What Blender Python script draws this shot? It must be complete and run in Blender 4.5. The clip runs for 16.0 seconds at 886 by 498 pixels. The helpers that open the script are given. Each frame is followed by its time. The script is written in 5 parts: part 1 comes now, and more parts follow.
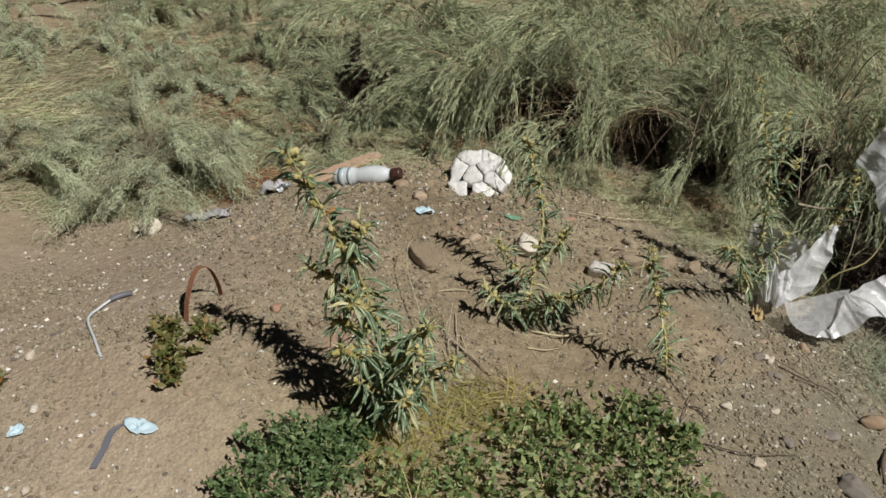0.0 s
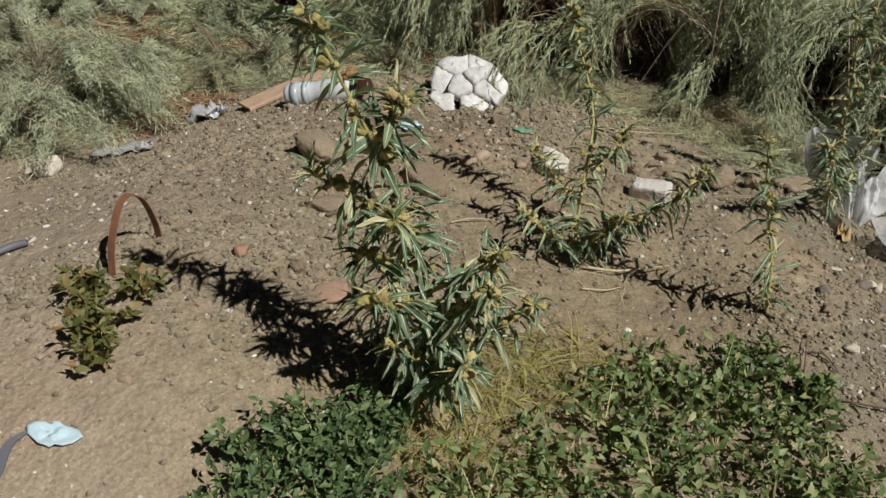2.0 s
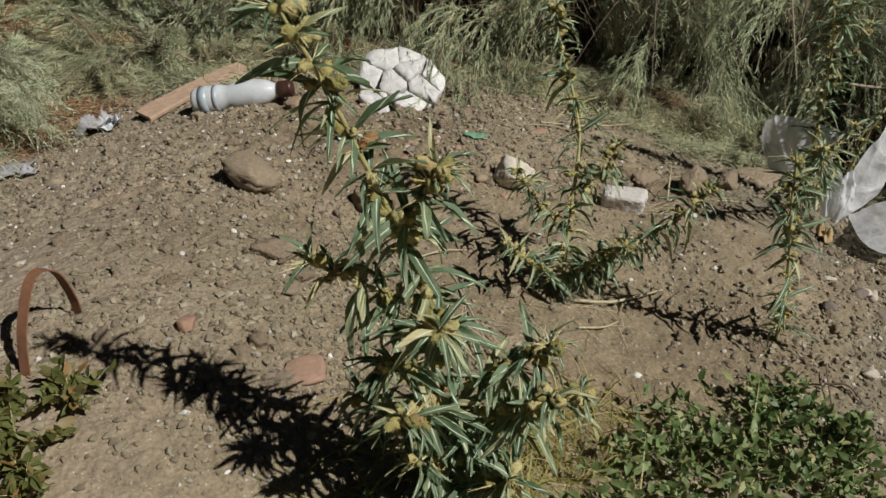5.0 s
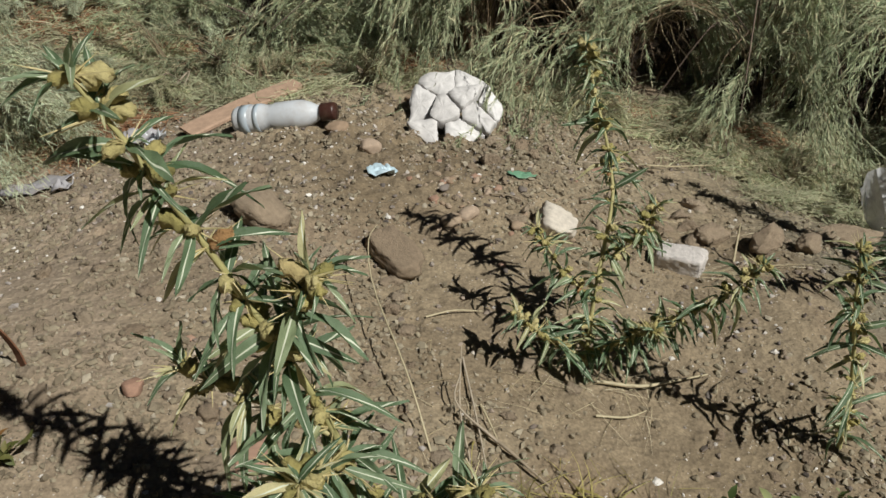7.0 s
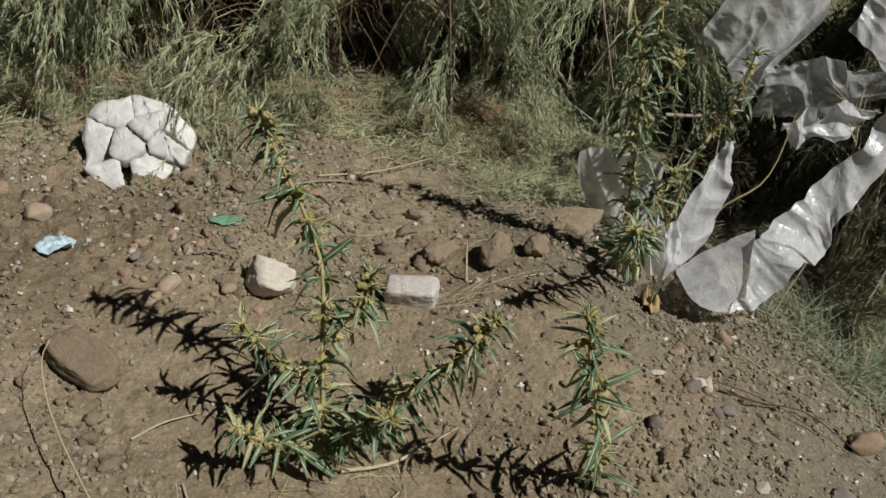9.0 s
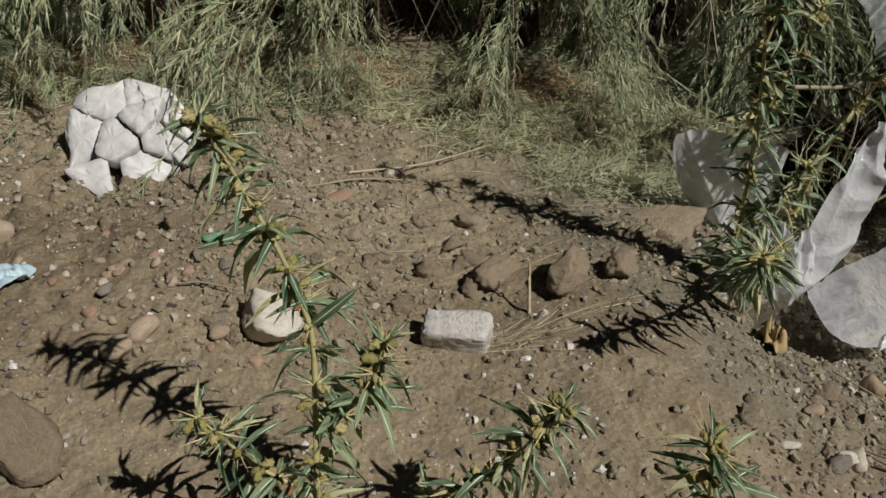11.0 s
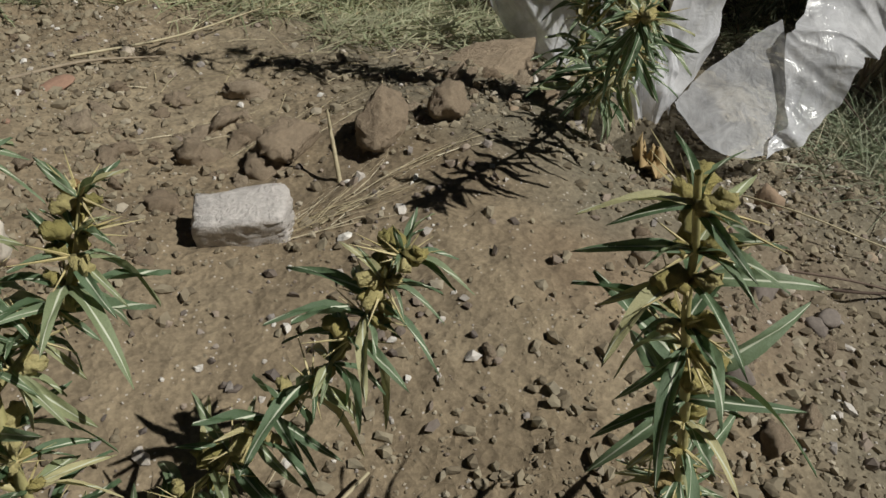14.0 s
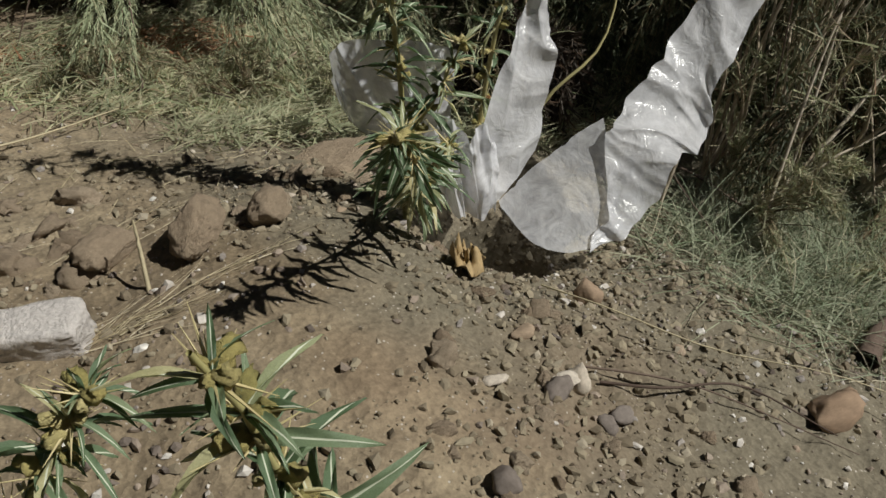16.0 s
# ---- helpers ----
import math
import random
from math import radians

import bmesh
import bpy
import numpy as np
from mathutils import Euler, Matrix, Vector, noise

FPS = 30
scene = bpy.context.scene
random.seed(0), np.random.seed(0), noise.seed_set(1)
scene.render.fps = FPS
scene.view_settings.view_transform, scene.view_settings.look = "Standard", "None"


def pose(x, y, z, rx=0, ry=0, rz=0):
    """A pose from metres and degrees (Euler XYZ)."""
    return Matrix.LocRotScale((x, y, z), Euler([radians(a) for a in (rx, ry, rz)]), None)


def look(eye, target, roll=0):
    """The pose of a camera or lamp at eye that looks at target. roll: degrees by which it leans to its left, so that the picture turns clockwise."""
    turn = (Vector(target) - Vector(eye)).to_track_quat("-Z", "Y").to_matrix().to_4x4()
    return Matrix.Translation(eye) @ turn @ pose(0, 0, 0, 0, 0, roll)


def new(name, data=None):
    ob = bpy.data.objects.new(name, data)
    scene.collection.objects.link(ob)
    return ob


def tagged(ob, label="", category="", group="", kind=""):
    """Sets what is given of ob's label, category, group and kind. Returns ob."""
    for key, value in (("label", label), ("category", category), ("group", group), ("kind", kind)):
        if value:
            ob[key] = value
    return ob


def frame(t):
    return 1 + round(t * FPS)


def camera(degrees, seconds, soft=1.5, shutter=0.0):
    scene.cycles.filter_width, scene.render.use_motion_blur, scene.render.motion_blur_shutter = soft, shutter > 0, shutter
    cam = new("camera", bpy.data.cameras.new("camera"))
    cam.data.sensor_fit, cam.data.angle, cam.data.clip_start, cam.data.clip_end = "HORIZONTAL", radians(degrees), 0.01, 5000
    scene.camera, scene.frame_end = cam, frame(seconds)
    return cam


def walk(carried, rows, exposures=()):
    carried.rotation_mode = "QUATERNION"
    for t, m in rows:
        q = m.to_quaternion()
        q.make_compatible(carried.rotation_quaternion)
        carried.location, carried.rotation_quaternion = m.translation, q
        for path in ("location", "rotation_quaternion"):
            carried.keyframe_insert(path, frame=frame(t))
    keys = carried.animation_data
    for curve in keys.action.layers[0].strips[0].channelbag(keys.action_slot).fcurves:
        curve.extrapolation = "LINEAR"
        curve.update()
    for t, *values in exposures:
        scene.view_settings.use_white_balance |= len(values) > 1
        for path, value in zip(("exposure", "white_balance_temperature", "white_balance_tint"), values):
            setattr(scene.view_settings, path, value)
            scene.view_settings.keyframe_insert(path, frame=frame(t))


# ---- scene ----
cam = camera(53.7, 16.0)
PATH = [
    (0, (0.07, -0.002, 1.246), (0.029, 1.724, 0.236), -0.3),
    (0.5, (0.032, 0.12, 1.153), (0.027, 1.846, 0.143), 1.0),
    (1, (-0.046, 0.266, 1.045), (-0.008, 1.972, 0.002), 1.0),
    (1.5, (-0.113, 0.372, 0.95), (0.003, 2.044, -0.141), 0.6),
    (2, (-0.152, 0.458, 0.868), (0.009, 2.135, -0.21), 0.5),
    (2.5, (-0.188, 0.54, 0.813), (0.022, 2.222, -0.25), 0.8),
    (3, (-0.223, 0.611, 0.773), (0.045, 2.298, -0.268), 0.4),
    (3.5, (-0.262, 0.669, 0.774), (0.055, 2.324, -0.304), 0.4),
    (4, (-0.289, 0.711, 0.799), (0.08, 2.329, -0.317), 0.9),
    (4.5, (-0.296, 0.747, 0.84), (0.119, 2.343, -0.291), 2.2),
    (4.7, (-0.291, 0.748, 0.853), (0.14, 2.33, -0.293), 2.3),
    (6.8, (-0.098, 0.894, 0.829), (0.097, 2.531, -0.304), 1.0),
    (7, (-0.068, 0.914, 0.83), (0.091, 2.545, -0.317), 0.6),
    (7.5, (0.051, 0.949, 0.854), (0.204, 2.588, -0.283), 0.1),
    (8, (0.122, 0.997, 0.875), (0.422, 2.581, -0.308), 0.1),
    (8.5, (0.094, 1.088, 0.89), (0.658, 2.552, -0.35), 1.3),
    (9, (0.053, 1.142, 0.893), (0.726, 2.546, -0.362), 2.8),
    (9.2, (0.057, 1.17, 0.882), (0.693, 2.587, -0.378), 1.9),
    (11.3, (0.229, 1.475, 0.694), (0.711, 2.887, -0.639), -2.2),
    (11.5, (0.226, 1.511, 0.661), (0.718, 2.91, -0.681), -2.3),
    (12, (0.213, 1.587, 0.585), (0.742, 2.959, -0.77), -2.2),
    (12.5, (0.21, 1.634, 0.532), (0.78, 2.976, -0.837), -3.2),
    (13, (0.23, 1.63, 0.483), (0.928, 2.892, -0.903), -2.0),
    (13.5, (0.256, 1.583, 0.476), (1.036, 2.778, -0.925), -1.2),
    (14, (0.301, 1.563, 0.451), (1.1, 2.735, -0.959), -2.1),
    (14.5, (0.355, 1.524, 0.434), (1.193, 2.676, -0.97), -2.6),
    (15, (0.402, 1.489, 0.438), (1.276, 2.624, -0.958), -2.4),
    (15.5, (0.43, 1.471, 0.456), (1.335, 2.63, -0.9), -1.5),
    (16, (0.432, 1.481, 0.486), (1.366, 2.68, -0.814), -1.0),
]
walk(cam, [(t, look(eye, target, roll)) for t, eye, target, roll in PATH], [(0.0, -0.14), (4.5, -0.33), (7.0, -0.2), (9.0, -0.38), (12.5, -0.49), (14.2, -0.46), (16.0, -0.38)])

# ---- daylight: high, hard sun from the right, behind the walk ----
SUN_AZ, SUN_EL = radians(-47), radians(51)
SUN_DIR = Vector((math.cos(SUN_EL) * math.cos(SUN_AZ), math.cos(SUN_EL) * math.sin(SUN_AZ), math.sin(SUN_EL)))
world = bpy.data.worlds.new("sky")
scene.world = world
world.use_nodes = True
sky = world.node_tree.nodes.new("ShaderNodeTexSky")
sky.sky_type, sky.sun_disc = "NISHITA", False
sky.sun_elevation, sky.sun_rotation = SUN_EL, math.pi / 2 - SUN_AZ
background = world.node_tree.nodes["Background"]
background.inputs["Strength"].default_value = 0.0065
world.node_tree.links.new(sky.outputs["Color"], background.inputs["Color"])
sun = new("sun", bpy.data.lights.new("sun", "SUN"))
sun.data.energy, sun.data.angle, sun.data.color = 5.05, radians(0.53), (1.0, 0.985, 0.915)
sun.matrix_world = look(SUN_DIR * 20, (0, 0, 0))


# ---- materials ----
class Shader:
    """A node material under construction."""

    def __init__(self, name, roughness=0.8):
        self.m = bpy.data.materials.new(name)
        self.m.use_nodes = True
        self.t = self.m.node_tree
        self.b = self.t.nodes["Principled BSDF"]
        self.out = self.t.nodes["Material Output"]
        self.b.inputs["Roughness"].default_value = roughness
        self.co = self.t.nodes.new("ShaderNodeTexCoord")

    def link(self, a, b):
        self.t.links.new(a, b)

    def noise(self, scale, detail=4, rough=0.6, distortion=0.0, space="Object"):
        n = self.t.nodes.new("ShaderNodeTexNoise")
        n.inputs["Scale"].default_value, n.inputs["Detail"].default_value = scale, detail
        n.inputs["Roughness"].default_value, n.inputs["Distortion"].default_value = rough, distortion
        self.link(self.co.outputs[space], n.inputs["Vector"])
        return n.outputs["Fac"]

    def cells(self, scale, out="Distance", space="Object"):
        n = self.t.nodes.new("ShaderNodeTexVoronoi")
        n.inputs["Scale"].default_value = scale
        self.link(self.co.outputs[space], n.inputs["Vector"])
        return n.outputs[out]

    def ramp(self, fac, *stops):
        n = self.t.nodes.new("ShaderNodeValToRGB")
        e = n.color_ramp.elements
        while len(e) < len(stops):
            e.new(0.5)
        for s, (at, c) in zip(e, stops):
            s.position, s.color = at, (*c, 1) if len(c) == 3 else c
        self.link(fac, n.inputs["Fac"])
        return n.outputs["Color"]

    def mix(self, fac, a, b, mode="MIX"):
        n = self.t.nodes.new("ShaderNodeMix")
        n.data_type, n.blend_type = "RGBA", mode
        for v, k in ((fac, 0), (a, 6), (b, 7)):
            if isinstance(v, (int, float)):
                n.inputs[k].default_value = v
            elif isinstance(v, tuple):
                n.inputs[k].default_value = (*v, 1)
            else:
                self.link(v, n.inputs[k])
        return n.outputs[2]

    def maths(self, op, a, b=0.0):
        n = self.t.nodes.new("ShaderNodeMath")
        n.operation = op
        for k, v in enumerate((a, b)):
            if isinstance(v, (int, float)):
                n.inputs[k].default_value = v
            else:
                self.link(v, n.inputs[k])
        return n.outputs[0]

    def near(self, at, inner, outer):
        """1 round a place, fading out unevenly to 0."""
        n = self.t.nodes.new("ShaderNodeVectorMath")
        n.operation = "DISTANCE"
        self.link(self.co.outputs["Object"], n.inputs[0])
        n.inputs[1].default_value = at
        far = self.maths("ADD", n.outputs["Value"], self.maths("MULTIPLY", self.noise(1.1, 5), 1.2))
        return self.ramp(self.maths("DIVIDE", far, outer + 0.6), ((inner + 0.6) / (outer + 0.6), (1, 1, 1)), (1.0, (0, 0, 0)))

    def random(self):
        return self.t.nodes.new("ShaderNodeObjectInfo").outputs["Random"]

    def island(self):
        return self.t.nodes.new("ShaderNodeNewGeometry").outputs["Random Per Island"]

    def colour(self, c):
        if isinstance(c, tuple):
            self.b.inputs["Base Color"].default_value = (*c, 1)
        else:
            self.link(c, self.b.inputs["Base Color"])
        return self

    def bump(self, height, strength=0.4, distance=0.004):
        n = self.t.nodes.new("ShaderNodeBump")
        n.inputs["Strength"].default_value, n.inputs["Distance"].default_value = strength, distance
        self.link(height, n.inputs["Height"])
        self.link(n.outputs["Normal"], self.b.inputs["Normal"])
        return self

    def leafy(self, c, amount=0.3):
        """Some of the light goes through."""
        t = self.t.nodes.new("ShaderNodeBsdfTranslucent")
        mix = self.t.nodes.new("ShaderNodeMixShader")
        mix.inputs[0].default_value = amount
        if isinstance(c, tuple):
            t.inputs["Color"].default_value = (*c, 1)
        else:
            self.link(c, t.inputs["Color"])
        self.link(self.b.outputs[0], mix.inputs[1])
        self.link(t.outputs[0], mix.inputs[2])
        self.link(mix.outputs[0], self.out.inputs["Surface"])
        return self


def soil_shader():
    s = Shader("dry_soil", 0.95)
    broad = s.ramp(s.noise(2.2, 5, 0.6, 0.4), (0.3, (0.198, 0.154, 0.099)), (0.5, (0.277, 0.223, 0.151)), (0.72, (0.351, 0.295, 0.205)))
    mid = s.mix(0.55, broad, s.ramp(s.noise(23, 6, 0.7), (0.3, (0.42, 0.38, 0.35)), (0.62, (1.22, 1.18, 1.12))), "MULTIPLY")
    side = s.t.nodes.new("ShaderNodeSeparateXYZ")
    s.link(s.co.outputs["Object"], side.inputs[0])
    trodden = s.ramp(s.maths("ADD", s.maths("MULTIPLY", side.outputs[0], -0.9), s.maths("MULTIPLY", s.noise(3.1, 4), 0.9)), (0.62, (0, 0, 0)), (1.0, (1, 1, 1)))
    mid = s.mix(s.maths("MULTIPLY", s.maths("MULTIPLY", trodden, s.near((-0.8, 1.4, -0.1), 0.9, 2.2)), 0.6), mid, (0.42, 0.335, 0.255))
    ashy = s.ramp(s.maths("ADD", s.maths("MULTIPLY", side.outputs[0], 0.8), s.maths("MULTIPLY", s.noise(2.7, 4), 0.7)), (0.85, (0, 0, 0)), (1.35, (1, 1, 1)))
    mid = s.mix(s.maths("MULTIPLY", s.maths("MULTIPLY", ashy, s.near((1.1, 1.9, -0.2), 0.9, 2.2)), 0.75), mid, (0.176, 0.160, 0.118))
    fine = s.mix(0.6, mid, s.ramp(s.noise(210, 3, 0.6), (0.28, (0.48, 0.46, 0.45)), (0.68, (1.25, 1.25, 1.25))), "MULTIPLY")
    grit = s.maths("MULTIPLY", s.maths("LESS_THAN", s.cells(140), 0.16), s.maths("GREATER_THAN", s.noise(46, 2), 0.54))
    red = s.ramp(s.noise(1.7, 3, 0.5), (0.55, (0, 0, 0)), (0.75, (1, 1, 1)))
    tinted = s.mix(s.maths("MULTIPLY", red, 0.45), fine, (0.285, 0.182, 0.118))
    s.colour(s.mix(s.maths("MULTIPLY", grit, 0.8), tinted, (0.55, 0.5, 0.44)))
    return s.bump(s.mix(0.5, s.noise(60, 8, 0.75), s.cells(95)), 0.8, 0.007).m


def ramp_shader(name, stops, roughness=0.85, grain=60, bump=0.5, by="random", leaf=0.0, depth=0.002):
    """Colour picked at random for each object or loose piece, with grain over it."""
    s = Shader(name, roughness)
    c = s.ramp(s.random() if by == "random" else s.island(), *stops)
    c = s.mix(0.5, c, s.ramp(s.noise(grain, 5, 0.65), (0.3, (0.55, 0.55, 0.55)), (0.7, (1.25, 1.25, 1.25))), "MULTIPLY")
    s.colour(c)
    if bump:
        s.bump(s.noise(grain * 2.3, 6, 0.7), bump, depth)
    if leaf:
        s.leafy(c, leaf)
    return s.m


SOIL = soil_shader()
CLOD = ramp_shader("soil_clod", [(0, (0.33, 0.25, 0.172)), (0.5, (0.385, 0.30, 0.212)), (1, (0.45, 0.36, 0.262))], 0.95, 11, 0.75, depth=0.008)
CRUMB = ramp_shader("soil_crumb", [(0, (0.186, 0.149, 0.101)), (0.45, (0.255, 0.212, 0.147)), (0.9, (0.323, 0.278, 0.196)), (1, (0.43, 0.375, 0.295))], 0.95, 90, 0.4, by="island")
GRAVEL = ramp_shader("gravel", [(0, (0.12, 0.10, 0.09)), (0.3, (0.25, 0.2, 0.16)), (0.55, (0.36, 0.29, 0.23)), (0.68, (0.3, 0.27, 0.25)), (0.8, (0.55, 0.5, 0.45)), (1, (0.78, 0.75, 0.70))], 0.8, 120, 0.3, by="island")
PALE_STONE = ramp_shader("pale_stone", [(0, (0.50, 0.42, 0.33)), (1, (0.64, 0.58, 0.50))], 0.85, 6, 0.4, depth=0.004)
DARK_STONE = ramp_shader("dark_stone", [(0, (0.17, 0.14, 0.12)), (1, (0.25, 0.215, 0.19))], 0.9, 5, 0.3)
TAN_STONE = ramp_shader("tan_stone", [(0, (0.3, 0.2, 0.13)), (0.5, (0.36, 0.28, 0.20)), (1, (0.42, 0.32, 0.24))], 0.9, 5, 0.4)
RED_STONE = ramp_shader("terracotta", [(0, (0.33, 0.195, 0.135)), (1, (0.39, 0.255, 0.185))], 0.9, 6, 0.4)
CONCRETE = ramp_shader("pale_mortar", [(0, (0.72, 0.67, 0.635)), (1, (0.75, 0.70, 0.665))], 0.95, 90, 0.9, depth=0.006)


def leaf_shader():
    s = Shader("cocklebur_leaf", 0.5)
    c = s.ramp(s.random(), (0, (0.085, 0.14, 0.07)), (0.4, (0.145, 0.215, 0.12)), (0.72, (0.22, 0.29, 0.17)), (0.86, (0.34, 0.37, 0.20)), (1, (0.60, 0.53, 0.29)))
    c = s.mix(0.5, c, s.ramp(s.noise(80, 4), (0.3, (0.6, 0.6, 0.6)), (0.7, (1.3, 1.3, 1.3))), "MULTIPLY")
    s.colour(c).bump(s.noise(160, 4), 0.3, 0.002)
    return s.leafy(s.mix(0.5, c, (0.16, 0.26, 0.05)), 0.25).m


LEAF = leaf_shader()
VEIN = Shader("leaf_vein", 0.6).colour((0.54, 0.57, 0.44)).m
STEM = ramp_shader("weed_stem", [(0, (0.38, 0.35, 0.15)), (1, (0.46, 0.41, 0.20))], 0.6, 120, 0.2)
SPINE = ramp_shader("straw_spine", [(0, (0.55, 0.46, 0.22)), (1, (0.66, 0.57, 0.32))], 0.5, 90, 0.0)
BURR = ramp_shader("burr", [(0, (0.30, 0.27, 0.09)), (0.45, (0.46, 0.39, 0.14)), (0.92, (0.62, 0.54, 0.26)), (1, (0.34, 0.16, 0.06))], 0.8, 6, 0.8, depth=0.003)


def grass_shader(name, stops, patch, leaf=0.3):
    """Thin blades: each its own colour, with dry and green patches over the ground."""
    s = Shader(name, 0.7)
    own = s.mix(0.8, s.ramp(s.island(), *stops), s.ramp(s.noise(4.5, 3, 0.6), (0.35, (0.6, 0.57, 0.55)), (0.65, (1.3, 1.3, 1.25))), "MULTIPLY")
    c = s.mix(s.ramp(s.noise(1.3, 4, 0.6), (0.45, (0, 0, 0)), (0.62, (0.5, 0.5, 0.5))), own, patch)
    c = s.mix(0.35, c, s.ramp(s.noise(9, 4, 0.7), (0.3, (0.5, 0.5, 0.5)), (0.7, (1.35, 1.35, 1.35))), "MULTIPLY")
    s.colour(c)
    return s.leafy(c, leaf).m


MAT_GRASS = grass_shader("matted_grass", [(0, (0.66, 0.59, 0.42)), (0.3, (0.53, 0.51, 0.35)), (0.6, (0.42, 0.455, 0.28)), (0.85, (0.29, 0.34, 0.19)), (1, (0.42, 0.30, 0.19))], (0.44, 0.475, 0.31))
WISPY = grass_shader("wispy_weed", [(0, (0.66, 0.59, 0.39)), (0.18, (0.48, 0.50, 0.32)), (0.6, (0.35, 0.41, 0.255)), (1, (0.22, 0.28, 0.16))], (0.41, 0.455, 0.30), 0.2)
BLUISH = grass_shader("bluish_weed", [(0, (0.66, 0.62, 0.45)), (0.4, (0.55, 0.60, 0.43)), (1, (0.45, 0.52, 0.37))], (0.53, 0.59, 0.43))
STRAW = ramp_shader("straw", [(0, (0.36, 0.29, 0.17)), (0.5, (0.48, 0.41, 0.26)), (1, (0.60, 0.53, 0.38))], 0.6, 150, 0.2, by="island")
TWIG = ramp_shader("dry_twig", [(0, (0.30, 0.235, 0.16)), (1, (0.46, 0.39, 0.30))], 0.8, 110, 0.5)
DARK_TWIG = ramp_shader("dark_twig", [(0, (0.09, 0.06, 0.045)), (1, (0.18, 0.13, 0.10))], 0.85, 110, 0.5)
GREEN_LEAF = ramp_shader("green_leaf", [(0, (0.07, 0.12, 0.035)), (0.4, (0.14, 0.205, 0.07)), (0.8, (0.25, 0.305, 0.125)), (1, (0.48, 0.43, 0.21))], 0.5, 70, 0.2, by="island", leaf=0.25)
COOL_LEAF = ramp_shader("cool_green_leaf", [(0, (0.055, 0.10, 0.035)), (0.5, (0.11, 0.175, 0.065)), (1, (0.22, 0.29, 0.13))], 0.5, 70, 0.2, by="island", leaf=0.25)
OLIVE_LEAF = ramp_shader("olive_leaf", [(0, (0.10, 0.115, 0.03)), (0.5, (0.16, 0.165, 0.05)), (0.88, (0.23, 0.20, 0.08)), (1, (0.33, 0.16, 0.05))], 0.55, 70, 0.2, by="island", leaf=0.25)


# ---- helpers of this scene ----
def vnoise(x, y, seed=0):
    """Smooth value noise in -1..1 with cells one unit wide."""
    table = np.random.default_rng(1000 + seed).uniform(-1, 1, (257, 257))
    xi, yi = np.floor(x), np.floor(y)
    fx, fy = x - xi, y - yi
    fx, fy = fx * fx * (3 - 2 * fx), fy * fy * (3 - 2 * fy)
    a, b = xi.astype(int) % 256, yi.astype(int) % 256
    top = table[a, b] * (1 - fx) + table[a + 1, b] * fx
    return top * (1 - fy) + (table[a, b + 1] * (1 - fx) + table[a + 1, b + 1] * fx) * fy


MOUNDS = [0.0398, 0.0115, -0.1177, 0.1528, 0.1029, 0.0434, -0.0244, 0.0046, 0.1003, 0.0524, 0.1386, -0.0445, -0.0917, -0.0601, -0.0408]

HUMPS = [(0.51, 2.37, -0.015), (0.53, 2.30, -0.010), (0.49, 2.16, -0.018), (-0.06, 2.03, -0.020), (0.44, 1.87, -0.024), (0.83, 1.95, -0.021), (0.80, 1.79, -0.008), (0.92, 1.76, -0.016), (0.12, 2.65, -0.032), (0.23, 2.40, 0.029), (0.76, 2.18, 0.013), (0.94, 2.49, 0.011), (0.69, 1.76, 0.008), (0.71, 1.91, 0.013), (-0.28, 2.20, 0.005), (-0.04, 2.40, 0.004), (0.25, 1.90, 0.004)]


def ground_z(x, y):
    """The soil: a low heap that falls away to both sides, with clods and crumbs."""
    x, y = np.asarray(x, float), np.asarray(y, float)
    z = -0.194 - 0.0642 * 2.5 * np.tanh(x / 2.5) - 0.0366 * 3 * np.tanh((y - 2) / 3)
    k = 0
    for a in (-1.0, -0.4, 0.2, 0.8, 1.4):
        for b in (1.5, 2.1, 2.7):
            z = z + MOUNDS[k] * np.exp(-((x - a) ** 2 + (y - b) ** 2) / (2 * 0.42 ** 2))
            k += 1
    for a, b, h in HUMPS:
        z = z + h * np.exp(-((x - a) ** 2 + (y - b) ** 2) / (2 * 0.11 ** 2))
    z = z - 0.05 * np.exp(-((x - 1.09) ** 2 + (y - 2.11) ** 2) / (2 * 0.10 ** 2)) - 0.11 * np.exp(-(((x - 1.0) / 0.075) ** 2 + ((y - 2.115) / 0.07) ** 2) ** 2)
    near = np.exp(-(((x - 0.2) / 1.75) ** 2 + ((y - 2) / 1.2) ** 2) ** 4)
    loose = np.clip(0.55 + 1.1 * vnoise(x * 2.1 + 7, y * 2.1, 1), 0.12, 1.0)
    loose = loose * np.clip((x + 0.62) * 3 + (y - 1.5) * 1.2, 0.15, 1)
    rough = 0.006 * vnoise(x * 5, y * 5, 2) + loose * (
        0.017 * (0.5 - np.abs(vnoise(x * 13, y * 13, 3))) + 0.018 * (0.5 - np.abs(vnoise(x * 29 + 3, y * 29, 4)))
    ) + (0.3 + 0.7 * loose) * (0.0074 * vnoise(x * 61, y * 61, 5) + 0.0028 * vnoise(x * 120, y * 120, 6))
    return z + near * rough


def gz(x, y):
    return float(ground_z(x, y))


